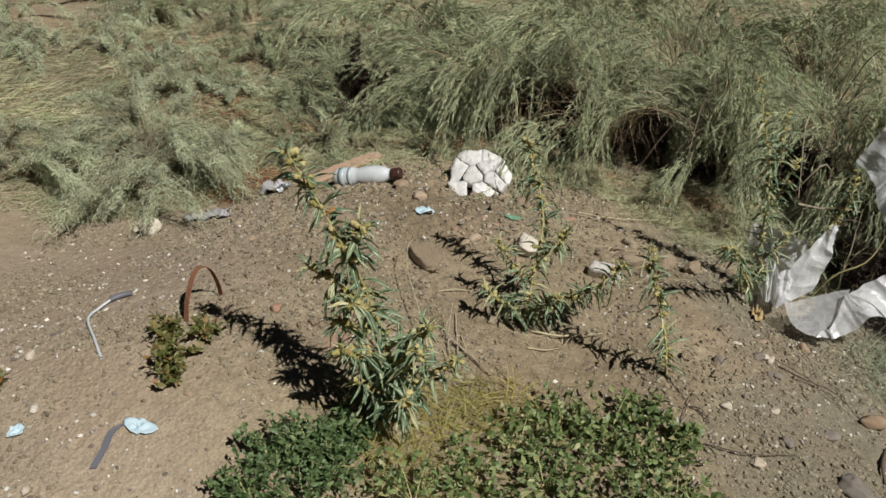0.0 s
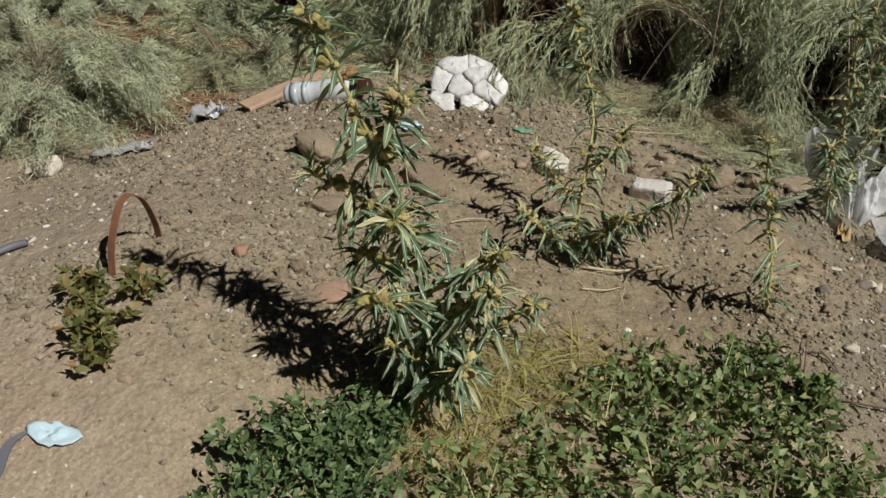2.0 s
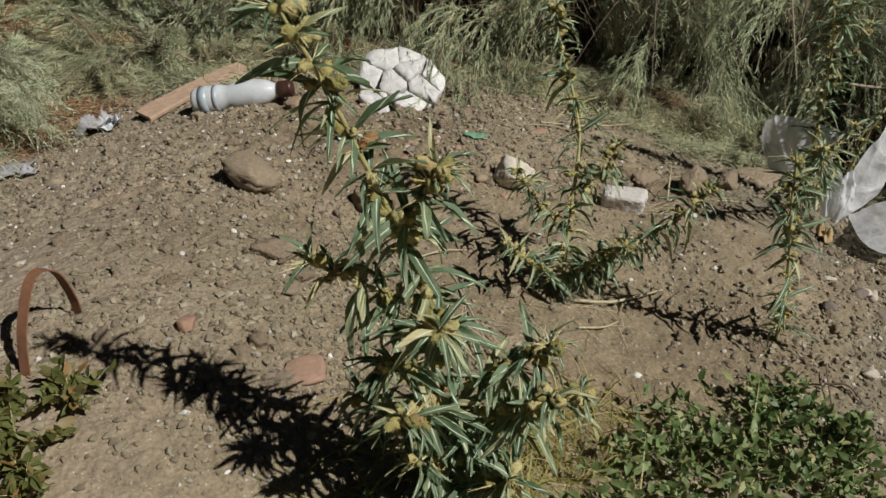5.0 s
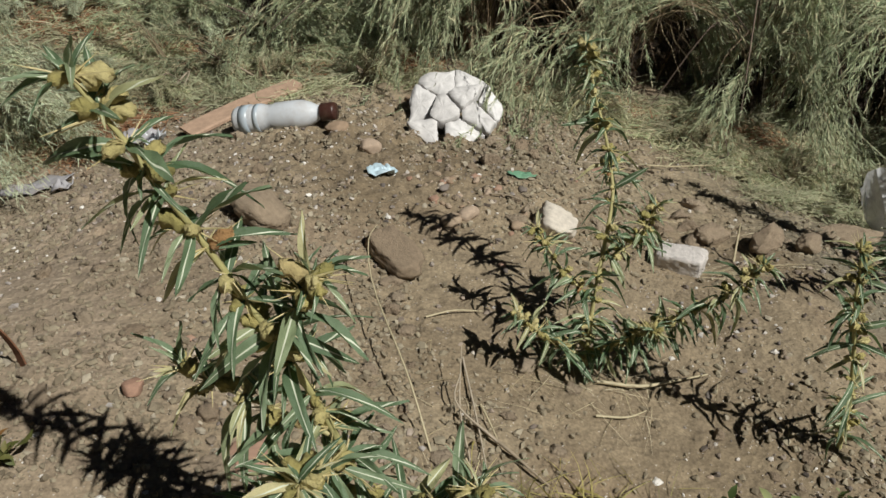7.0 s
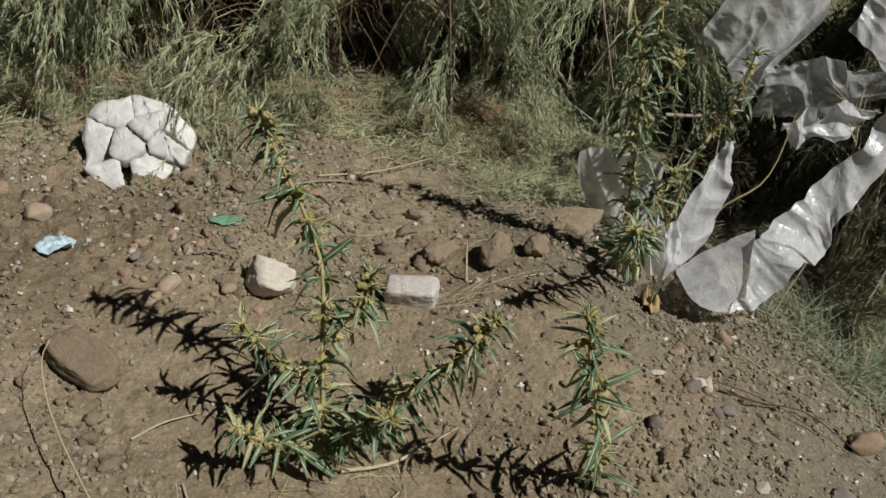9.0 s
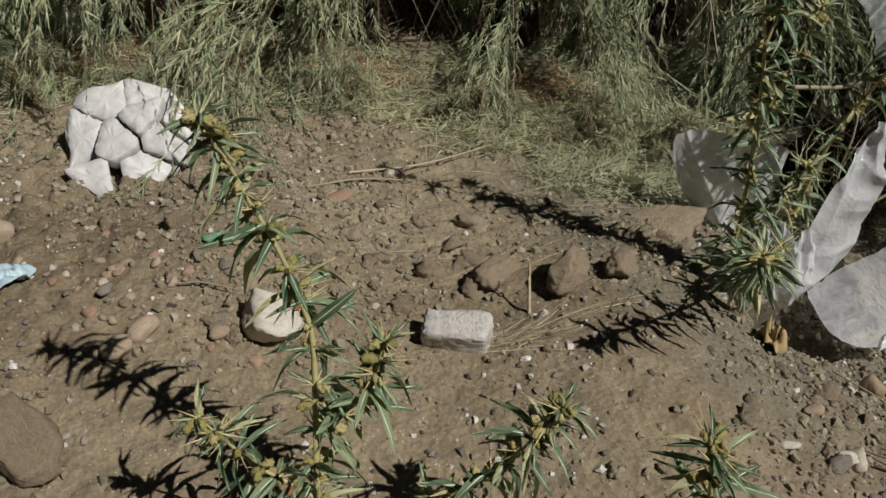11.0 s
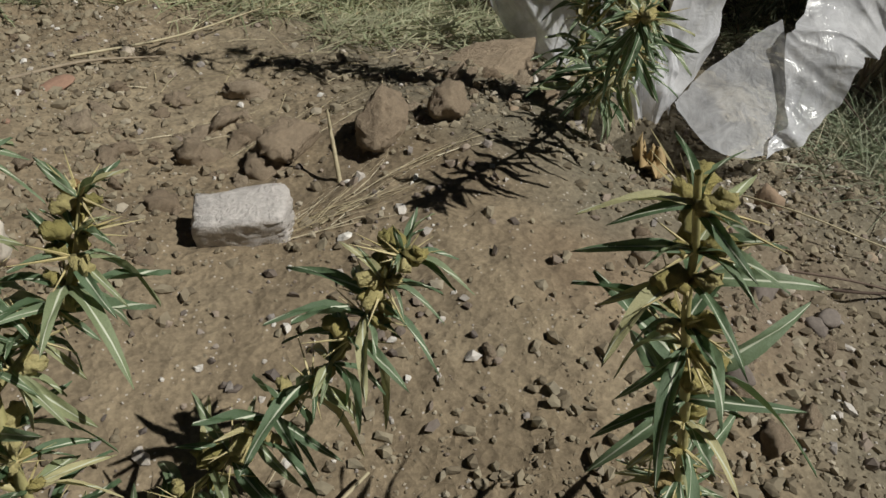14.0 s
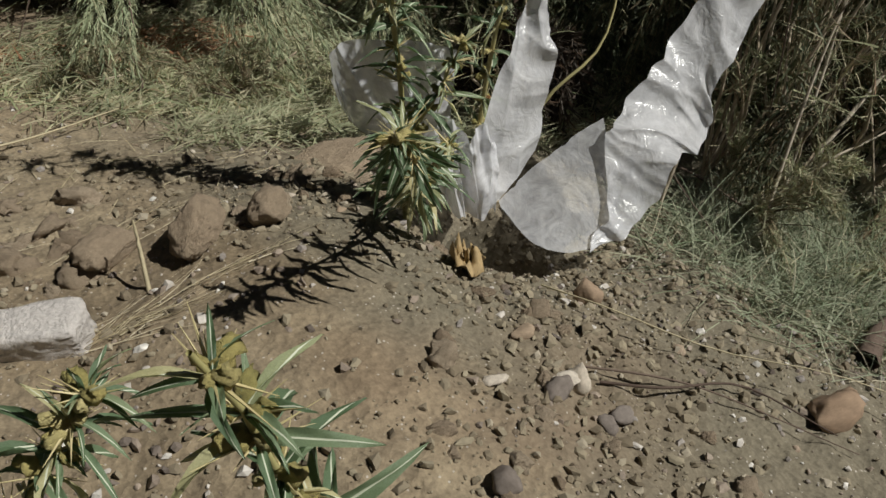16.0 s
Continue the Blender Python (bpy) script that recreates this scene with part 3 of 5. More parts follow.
    f = 5 * rng.uniform(0.08, 1.0, (m, needles)) ** 0.85
    i = np.minimum(f.astype(int), 4)
    rows = np.arange(m)[:, None]
    step = strand[rows, i + 1] - strand[rows, i]
    at = (strand[rows, i] + step * (f - i)[..., None]).reshape(-1, 3)
    d = unit(unit(step).reshape(-1, 3) * 0.95 + rng.normal(0, 0.3, (len(at), 3)))
    l = rng.uniform(0.014, 0.046, len(at)) * (1.2 - 0.75 * f.reshape(-1) / 5)
    fine = np.stack([at, at + d * l[:, None]], 1)
    part("foliage", np_mesh("foliage", *ribbons(fine, rng.uniform(0.6, 1.3, len(at)) * blade, unit(np.cross(d, rng.normal(0, 1, d.shape)))), [material]), bush, kind="stuff")
    for k in range(5):
        b = rng.uniform(0, 2 * np.pi)
        g = np.array([math.cos(b) + lean[0], math.sin(b) + lean[1] * 1.5, 0]) * reach * rng.uniform(0.5, 0.95)
        tip = g + np.array([0, 0, height * rng.uniform(0.05, 0.8)])
        mid = g * 0.5 + np.array([rng.normal(0, 0.05), rng.normal(0, 0.05), height * rng.uniform(0.4, 0.9)])
        part("twig", tube("twig", curve_points([(0, 0, 0), mid, tip], 9), [0.0035, 0.0025, 0.0012], TWIG if k % 2 else DARK_TWIG, 5), bush)
    return bush


WISP = "drooping bush of feathery grey-green strands over dark hollows"
for bx, by, h, r, n, s in (
    (0.28, 3.48, 0.54, 0.50, 120, 1), (0.68, 3.38, 0.56, 0.50, 130, 2), (1.10, 3.26, 0.54, 0.50, 120, 3), (1.55, 3.14, 0.52, 0.50, 110, 4),
    (-0.36, 3.62, 0.24, 0.36, 38, 5), (0.05, 4.02, 0.42, 0.52, 44, 6), (0.55, 4.15, 0.58, 0.62, 54, 7), (1.15, 4.05, 0.58, 0.62, 54, 8),
    (1.75, 3.85, 0.55, 0.62, 54, 9), (2.25, 3.45, 0.5, 0.62, 50, 10), (-0.1, 4.75, 0.4, 0.6, 44, 11), (0.8, 4.85, 0.55, 0.72, 54, 12), (1.9, 4.7, 0.55, 0.72, 54, 13),
):
    plumed_bush("wispy_bush", WISP, bx, by, h, r, n, s, WISPY, blade=0.0026 if by < 3.8 else 0.0038)
arching_bush("low_weed", "low blue-green mound of feathery weed on soil", -1.12, 3.08, 0.22, 0.44, 1000, 11, BLUISH, 44, 0.0024, (0, -0.1), 0)
arching_bush("low_weed", "low blue-green mound of feathery weed on soil", -1.62, 2.98, 0.15, 0.36, 600, 12, BLUISH, 44, 0.0024, (0, -0.1), 0)
arching_bush("low_weed", "low feathery weed at the edge of the soil", 1.44, 1.98, 0.075, 0.25, 300, 13, MAT_GRASS, 30, 0.0020, (-0.1, -0.2), 4)
arching_bush("low_weed", "low feathery weed at the edge of the soil", 1.55, 1.74, 0.07, 0.25, 260, 14, MAT_GRASS, 30, 0.0020, (-0.2, -0.2), 4)
# Dark shrub leaf, deepened so its colour carries the hollow's shade.
SHADED_LEAF = grass_shader("shaded_leaf", [(0, (0.20, 0.17, 0.10)), (0.3, (0.10, 0.115, 0.06)), (1, (0.05, 0.065, 0.035))], (0.09, 0.105, 0.055), 0.1)
DARK_SHRUB = "dense shrub with bare pale twigs over a hollow, shade painted into its leaves"
arching_bush("wispy_bush", DARK_SHRUB, 1.84, 2.30, 0.56, 0.36, 1400, 15, SHADED_LEAF, 40, 0.004, (0.0, -0.05), 16)
# Extra shrub, added to block the sun from the hollow.
arching_bush("wispy_bush", DARK_SHRUB, 2.10, 2.42, 0.66, 0.40, 1400, 18, SHADED_LEAF, 44, 0.0045, (0.0, 0.0), 10)
plumed_bush("wispy_bush", DARK_SHRUB, 1.66, 2.74, 0.24, 0.32, 50, 16, SHADED_LEAF, lean=(-0.1, 0.0))
plumed_bush("wispy_bush", DARK_SHRUB, 1.95, 2.62, 0.30, 0.38, 60, 17, SHADED_LEAF, lean=(-0.1, -0.1))
# Near-black tangles that stand in for shade in the hollows and behind the plastic.
SHADE_BROWN = grass_shader("dead_undergrowth", [(0, (0.10, 0.055, 0.03)), (0.4, (0.05, 0.035, 0.022)), (1, (0.03, 0.022, 0.015))], (0.04, 0.03, 0.02), 0.0)
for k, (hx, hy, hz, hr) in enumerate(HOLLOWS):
    arching_bush("dead_undergrowth", "near-black tangle standing in for shade deep beneath the drooping bushes", hx + 0.07, hy + 0.24, max(0.12, hz - gz(hx, hy) + hr), hr * 1.5, 420, 320 + k, SHADE_BROWN, 34, 0.004, (0, -0.1), 3)
arching_bush("dead_undergrowth", "near-black tangle standing in for shade behind the torn plastic", 1.36, 2.42, 0.15, 0.12, 420, 331, SHADE_BROWN, 34, 0.004, (0, -0.1), 3)
arching_bush("wispy_bush", "low shrub with fine bare twigs, shade painted into its leaves", 1.68, 1.98, 0.26, 0.24, 420, 19, SHADED_LEAF, 26, 0.0026, (-0.1, -0.1), 14)

WEEDS = np.random.default_rng(5)
for k in range(48):
    bx, by = WEEDS.uniform(-2.9, -0.05), WEEDS.uniform(3.25, 5.8)
    r = WEEDS.uniform(0.16, 0.42)
    arching_bush("low_weed", "low tuft of feathery grey-green weed in dry grass", bx, by, r * WEEDS.uniform(0.35, 0.6), r, 230, 200 + k, (BLUISH, WISPY)[k % 2], 22, 0.0028, (0, -0.1), 1)
for k, (bx, by, r) in enumerate([(-0.62, 3.14, 0.13), (-0.33, 3.17, 0.12), (-0.05, 3.14, 0.14), (0.20, 3.04, 0.12), (0.52, 2.96, 0.10), (0.80, 2.84, 0.11), (0.98, 2.72, 0.12), (1.12, 2.60, 0.15), (-0.85, 3.12, 0.13)]):
    arching_bush("low_weed", "small tuft of fine dry weed at the soil edge", bx, by, r * 0.55, r, 190, 240 + k, MAT_GRASS, 20, 0.0017, (0, -0.2), 2)

EDGE_X = [-6, -1.5, -1.2, -0.95, -0.6, -0.3, 0.0, 0.3, 0.5, 0.75, 1.0, 1.12, 1.2, 1.5, 6]
EDGE_Y = [2.3, 2.55, 2.70, 2.80, 2.98, 3.02, 3.0, 2.90, 2.80, 2.62, 2.42, 2.25, 2.1, 1.9, 1.7]


def matted_grass(name, label, count, xlo, xhi, ylo, yhi, length, width, seed, material):
    """Short dry blades lying over one another, thinner where soil shows through."""
    rng = np.random.default_rng(seed)
    x, y = rng.uniform(xlo, xhi, count), rng.uniform(ylo, yhi, count)
    edge = np.interp(x, EDGE_X, EDGE_Y) + 0.10 * vnoise(x * 6, y * 6, 21)
    keep = (y > edge) & (vnoise(x * 3.3, y * 3.3, 22) + 0.5 * vnoise(x * 9, y * 9, 23) + 0.4 * np.clip((y - edge) / 0.3, 0, 1) > rng.uniform(-0.7, 0.9, count))
    keep &= ((x + 2.35) / 0.75) ** 2 + ((y - 5.6) / 0.9) ** 2 > rng.uniform(0.6, 1.4, count)
    keep &= (np.hypot(x, (y - 4.5) * 0.9) < 4.0 + 1.2 * vnoise(x * 0.8, y * 0.8, 25) - rng.random(count))
    keep &= ~((x > 0.0) & (x < 2.6) & (y > 3.2) & (y < 4.0) & (rng.random(count) < 0.9))
    x, y = x[keep], y[keep]
    n = len(x)
    a = rng.normal(0, 1, n) * 2.0 + 1.5 * vnoise(x * 2.6, y * 2.6, 24)
    up = np.abs(rng.normal(0.1, 0.3, n))
    d = unit(np.stack([np.cos(a), np.sin(a), up], -1))
    l = length * rng.uniform(0.5, 1.5, n)
    root = np.stack([x, y, ground_z(x, y) + 0.001 + np.abs(rng.normal(0, 0.012, n))], -1)
    s = np.linspace(0, 1, 4)[None, :, None]
    path = root[:, None] + d[:, None] * s * l[:, None, None] + np.array([0, 0, -1.0]) * s * s * (up * 0.8 * l)[:, None, None] + rng.normal(0, 0.12, (n, 1, 3)) * s * s * l[:, None, None]
    path[..., 2] = np.maximum(path[..., 2], ground_z(path[..., 0], path[..., 1]) + 0.002)
    side = unit(np.cross(d, rng.normal(0, 1, (n, 3)) * (0.4, 0.4, 1)))
    v, f = ribbons(path, width * rng.uniform(0.6, 1.4, n), side)
    return tagged(new(name, np_mesh(name, v, f, [material])), label, "grass", kind="stuff")


LITTER = ramp_shader("brown_litter", [(0, (0.20, 0.085, 0.04)), (0.5, (0.30, 0.15, 0.075)), (1, (0.40, 0.25, 0.14))], 0.9, 60, 0.0, by="island")


def litter_patch(x, y, r, count, seed):
    """A patch of short fallen bits, thinning out to its rim."""
    rng = np.random.default_rng(seed)
    px, py = x + rng.normal(0, r * 0.55, count), y + rng.normal(0, r * 0.4, count)
    a = rng.uniform(0, 2 * np.pi, count)
    d = unit(np.stack([np.cos(a), np.sin(a), rng.normal(0.05, 0.25, count)], -1))
    root = np.stack([px, py, ground_z(px, py) + np.abs(rng.normal(0.006, 0.008, count))], -1)
    path = root[:, None] + d[:, None] * np.linspace(0, 1, 3)[None, :, None] * rng.uniform(0.012, 0.04, count)[:, None, None]
    path[..., 2] = np.maximum(path[..., 2], ground_z(path[..., 0], path[..., 1]) + 0.002)
    v, f = ribbons(path, rng.uniform(0.002, 0.005, count), unit(np.cross(d, rng.normal(0, 0.5, (count, 3)) + (0, 0, 1))))
    return thing("leaf_litter", "reddish brown patch of fallen weed litter", "litter", kind="stuff", data=np_mesh("leaf_litter", v, f, [LITTER]))


for k, (lx, ly, lr, ln) in enumerate([(-0.76, 2.98, 0.16, 3600), (0.95, 2.98, 0.14, 3000), (0.62, 3.08, 0.10, 1500), (0.35, 3.10, 0.10, 1200), (-0.95, 3.75, 0.25, 2600), (-0.55, 3.5, 0.15, 1400), (-1.3, 4.5, 0.4, 3000), (0.0, 3.35, 0.14, 1500), (0.18, 4.9, 0.3, 1500), (-0.3, 3.25, 0.12, 1200)]):
    litter_patch(lx, ly, lr, ln, 300 + k)
matted_grass("grass", "matted dry yellow-green grass and weed litter", 125000, -2.0, 2.0, 2.3, 3.5, 0.05, 0.0026, 31, MAT_GRASS)
matted_grass("grass", "matted dry yellow-green grass farther back", 190000, -4.5, 4.0, 3.3, 7.8, 0.075, 0.0048, 32, MAT_GRASS)


# ---- torn plastic sheet caught in the shrub ----
def film_shader(name="cloudy_film", low=0.02, high=0.34, roughness=0.22):
    """Thin cloudy plastic film: part of the light passes straight, part is scattered through."""
    s = Shader(name, roughness)
    c = s.ramp(s.noise(14, 5, 0.6), (0.3, (0.68, 0.69, 0.73)), (0.7, (0.90, 0.90, 0.93)))
    s.colour(c).bump(s.mix(0.3, s.noise(16, 4, 0.55, 0.8), s.noise(48, 3, 0.6, 1.5)), 0.75, 0.008)
    s.leafy(c, 0.33)
    mix, clear = s.t.nodes.new("ShaderNodeMixShader"), s.t.nodes.new("ShaderNodeBsdfTransparent")
    s.link(s.ramp(s.noise(26, 6, 0.7, 1.6), (0.36, (low, low, low)), (0.68, (high, high, high))), mix.inputs[0])
    s.link(s.out.inputs["Surface"].links[0].from_socket, mix.inputs[1])
    s.link(clear.outputs[0], mix.inputs[2])
    s.link(mix.outputs[0], s.out.inputs["Surface"])
    return s.m


FILM = film_shader()
CLEAR_FILM = film_shader("clear_film", 0.4, 0.66, 0.5)


def film(name, low, high, parent, seed, bulge=0.0, pleat=0.006, facing=(-0.30, -0.88, 0.35), nu=220, nv=60, torn=0.006, waves=4, gathers=0.5, material=FILM):
    """A pleated sheet between two edges, crumpled and bulging to one side."""
    rng = np.random.default_rng(seed)
    a, b = curve_points(low, nu), curve_points(high, nu)
    v = np.linspace(0, 1, nv)[None, :, None]
    p = a[:, None] * (1 - v) + b[:, None] * v
    u2, v2 = np.meshgrid(np.linspace(0, 1, nu), np.linspace(0, 1, nv), indexing="ij")
    lu, lv = np.linalg.norm(np.diff(a, axis=0), axis=1).sum(), np.linalg.norm(a - b, axis=1).mean()
    fold = pleat * (1.8 * (0.5 - np.abs(vnoise(u2 * waves + 1.2 * v2, v2 * 0.9, seed))) + (1.1 - gathers) * vnoise(u2 * lu / 0.026 + 1.2 * v2, v2 * 0.8, seed + 1) + gathers * 1.5 * (0.5 - np.abs(vnoise(u2 * 2.2, v2 * lv / 0.026 + 1.5 * u2, seed + 6))) + 0.5 * (0.5 - np.abs(vnoise(u2 * lu / 0.03 + 1.7 * v2, v2 * lv / 0.04 + 2 * u2, seed + 2))))
    p = p + np.array(facing) * (fold + bulge * np.sin(np.pi * u2) * (0.35 + 0.65 * v2))[..., None]
    ragged = torn * (vnoise(u2[:, -1] * 4.3, u2[:, -1] * 0, seed + 3) + 0.25 * vnoise(u2[:, -1] * 23, u2[:, -1] * 0, seed + 4))
    away = unit(b - a)[:, None] * ragged[:, None, None]
    p = p + away * (v2 ** 6 - 0.7 * (1 - v2) ** 6)[..., None]
    i, j = np.meshgrid(np.arange(nu - 1), np.arange(nv - 1), indexing="ij")
    k = i * nv + j
    me = np_mesh(name, p, np.stack([k, k + nv, k + nv + 1, k + 1], -1).reshape(-1, 4), [material], True)
    return part(name, me, parent)


bag = thing("plastic_sheet", "torn cloudy white plastic sheet snagged in a shrub", "plastic sheet")
film("front_panel",
     [(0.992, 2.085, -0.158), (1.005, 2.04, -0.188), (1.038, 2.015, -0.203), (1.08, 2.003, -0.206), (1.118, 1.998, -0.197)],
     [(0.997, 2.10, -0.146), (1.03, 2.118, -0.156), (1.076, 2.122, -0.142), (1.12, 2.112, -0.122), (1.168, 2.095, -0.103)], bag, 51, 0.006, 0.002, (-0.3, -0.9, 0.05), waves=3, gathers=0.3, material=CLEAR_FILM)
film("crinkled_panel",
     [(1.06, 2.004, -0.206), (1.105, 1.996, -0.199), (1.16, 1.996, -0.168), (1.195, 2.002, -0.13), (1.25, 2.01, -0.148), (1.29, 2.02, -0.134), (1.305, 2.04, -0.075), (1.375, 2.045, -0.01), (1.47, 2.06, 0.11)],
     [(1.075, 2.012, -0.19), (1.115, 2.03, -0.165), (1.15, 2.075, -0.115), (1.175, 2.095, -0.095), (1.23, 2.10, -0.056), (1.28, 2.10, -0.035), (1.335, 2.09, 0.02), (1.38, 2.085, 0.075), (1.44, 2.08, 0.17)], bag, 61, 0.012, 0.0095, (-0.3, -0.9, 0.05), waves=9, gathers=0.1, torn=0.012)
film("strip", [(0.985, 2.10, -0.165), (1.00, 2.13, -0.085), (1.068, 2.165, 0.01), (1.108, 2.176, 0.06)], [(1.066, 2.116, -0.128), (1.094, 2.134, -0.057), (1.122, 2.154, 0.014), (1.135, 2.166, 0.06)], bag, 53, 0.008, 0.008, torn=0.012)
film("crumpled_end", [(0.93, 2.13, -0.13), (0.965, 2.12, -0.165), (1.0, 2.11, -0.175)], [(0.945, 2.16, -0.06), (0.985, 2.15, -0.075), (1.02, 2.135, -0.08)], bag, 63, 0.02, 0.016, torn=0.02, waves=6)
film("torn_flap", [(1.284, 2.500, 0.092), (1.354, 2.480, 0.045), (1.368, 2.460, -0.002), (1.404, 2.440, -0.077)], [(1.341, 2.460, 0.255), (1.464, 2.440, 0.230), (1.538, 2.420, 0.161), (1.408, 2.400, 0.047)], bag, 54, 0.012, 0.012, torn=0.014, waves=6, gathers=0.2)
film("shred", [(1.285, 2.215, 0.02), (1.33, 2.20, -0.005), (1.40, 2.17, 0.0), (1.47, 2.15, 0.06)], [(1.30, 2.225, 0.045), (1.35, 2.215, 0.05), (1.385, 2.203, 0.085), (1.46, 2.165, 0.065)], bag, 55, 0.02, 0.014, torn=0.03, waves=7)
film("back_sheet", [(1.36, 2.36, -0.04), (1.44, 2.33, -0.05), (1.54, 2.28, -0.03), (1.62, 2.22, 0.02)], [(1.37, 2.38, 0.06), (1.45, 2.35, 0.10), (1.53, 2.31, 0.09), (1.60, 2.25, 0.11)], bag, 56, 0.03, 0.014, torn=0.03, waves=6, material=CLEAR_FILM)
film("shred", [(1.405, 2.235, 0.21), (1.45, 2.20, 0.16), (1.52, 2.17, 0.10)], [(1.44, 2.24, 0.27), (1.50, 2.21, 0.27), (1.58, 2.18, 0.24)], bag, 57, 0.01, 0.006)
film("trailing_sheet", [(1.003, 2.470, -0.153), (0.990, 2.440, -0.162), (0.991, 2.410, -0.188), (1.010, 2.380, -0.217), (1.035, 2.350, -0.240), (1.086, 2.320, -0.266)], [(1.012, 2.480, -0.148), (0.992, 2.450, -0.101), (0.991, 2.420, -0.071), (1.018, 2.390, -0.062), (1.068, 2.360, -0.069), (1.126, 2.330, -0.094)], bag, 58, 0.004, 0.010, torn=0.003, waves=4)


# ---- stones, clods and rubble ----
def rock_mesh(name, seed, material, rough=0.22, blocky=0.0, detail=3, cuts=9):
    """A broken lump of unit size; blocky: how far it is squared off, cuts: its broken faces."""
    rng = np.random.default_rng(400 + seed)
    planes = [(Vector(unit(rng.normal(0, 1, 3))), rng.uniform(0.27, 0.44)) for _ in range(cuts)]
    bm = bmesh.new()
    bmesh.ops.create_icosphere(bm, subdivisions=detail, radius=0.5)
    shift = Vector((seed * 3.1, seed * 1.7, seed * 5.3))
    for v in bm.verts:
        p = v.co.copy()
        if blocky:
            m = max(abs(p.x), abs(p.y), abs(p.z))
            p = p.lerp(p * (0.5 / m), blocky)
        for n, far in planes:
            over = p.dot(n) - far
            if over > 0:
                p = p - n * over * 0.92
        d = noise.noise(p * 2.3 + shift) * rough * 0.7 + (0.3 - abs(noise.noise(p * 5 + shift))) * rough * 0.55 + noise.noise(p * 11 + shift) * rough * 0.4 + noise.noise(p * 26 + shift) * rough * 0.26
        v.co = p * (1 + d)
    return bm_mesh(name, bm, [material])


def rock(name, label, x, y, size, turn, mesh, sink=0.25, tilt=(0, 0), group="", z=None):
    ob = thing(name, label, name.split("_")[-1], (x, y, gz(x, y) + size[2] * (0.5 - sink) if z is None else z), group, mesh, (tilt[0], tilt[1], turn))
    ob.scale = size
    return ob


rock("dirt_clod", "large smooth brown clod of dried earth", -0.03, 2.125, (0.128, 0.066, 0.05), -60, rock_mesh("clod", 3, CLOD, 0.16, 0.35, 4, 3), 0.08, (-4, 4))
rock("dirt_clod", "broad brown clod half sunk in soil", -0.262, 2.222, (0.125, 0.075, 0.055), -52, rock_mesh("clod", 5, CLOD, 0.2, 0.4, 4, 4), 0.12)
rock("dirt_clod", "flat clod lying on the crumbled soil", -0.235, 1.95, (0.085, 0.07, 0.04), -15, rock_mesh("clod", 6, CLOD, 0.28, 0.4, 4), 0.12)
rock("dirt_clod", "low clod of earth beside a straw tuft", 0.585, 2.26, (0.075, 0.05, 0.04), 20, rock_mesh("clod", 7, CLOD, 0.3, 0.3, 4), 0.15)
rock("dirt_clod", "broken brown clod of earth", 0.672, 2.205, (0.08, 0.065, 0.055), 50, rock_mesh("clod", 8, CLOD, 0.3, 0.35, 4), 0.1)
rock("dirt_clod", "broken brown clod of earth", 0.748, 2.20, (0.05, 0.042, 0.042), 10, rock_mesh("clod", 9, CLOD, 0.28, 0.4, 4), 0.1)
rock("dirt_clod", "pale flat clod below a spiny weed", 0.935, 2.35, (0.14, 0.10, 0.045), -20, rock_mesh("clod", 10, CLOD, 0.28, 0.3, 4), 0.45)
rock("pale_stone", "cream-coloured stone with a rough broken face", 0.262, 2.222, (0.085, 0.055, 0.058), -38, rock_mesh("stone", 11, PALE_STONE, 0.17, 0.65, 4, 6), 0.12, (8, 10))
block = rock_mesh("block", 12, CONCRETE, 0.14, 0.88, 4, 0)
block.transform(Matrix.Diagonal((0.088, 0.044, 0.046, 1)))
rock("mortar_block", "pale grey broken block of crumbly mortar", 0.485, 2.158, (1, 1, 1), -30, block, 0.3, (8, 0), z=-0.094)
rock("pale_stone", "whitish stone at the edge of the weeds", -0.985, 2.60, (0.085, 0.06, 0.065), 30, rock_mesh("stone", 13, PALE_STONE, 0.3, 0.4), 0.2)
rock("brick_shard", "flat reddish shard of fired brick", -0.222, 1.645, (0.085, 0.05, 0.02), 8, rock_mesh("shard", 14, RED_STONE, 0.15, 0.55), 0.2)
rock("brick_shard", "small orange piece of brick on soil", -0.375, 1.74, (0.03, 0.026, 0.02), 30, rock_mesh("shard", 15, RED_STONE, 0.2, 0.5), 0.2)
rock("tan_stone", "smooth tan river stone", 0.111, 2.262, (0.046, 0.032, 0.028), 35, rock_mesh("stone", 16, TAN_STONE, 0.12, cuts=3), 0.25)
rock("tan_stone", "smooth tan river stone", 0.076, 2.243, (0.042, 0.031, 0.026), 20, rock_mesh("stone", 17, TAN_STONE, 0.12, cuts=3), 0.25)
rock("tan_stone", "small rounded stone near the bottle", -0.065, 2.53, (0.05, 0.042, 0.036), 0, rock_mesh("stone", 18, TAN_STONE, 0.15), 0.2)
rock("tan_stone", "rounded stone beneath the bottle cap", -0.135, 2.665, (0.06, 0.035, 0.03), 10, rock_mesh("stone", 19, TAN_STONE, 0.18), 0.3)
rock("tan_stone", "pinkish stone beside the river stones", 0.197, 2.235, (0.03, 0.024, 0.018), 15, rock_mesh("stone", 33, TAN_STONE, 0.15, cuts=3), 0.3)
rock("dirt_clod", "reddish clod behind the green scrap", 0.181, 2.475, (0.045, 0.04, 0.036), 15, rock_mesh("clod", 34, CLOD, 0.3, 0.3, 4), 0.25)
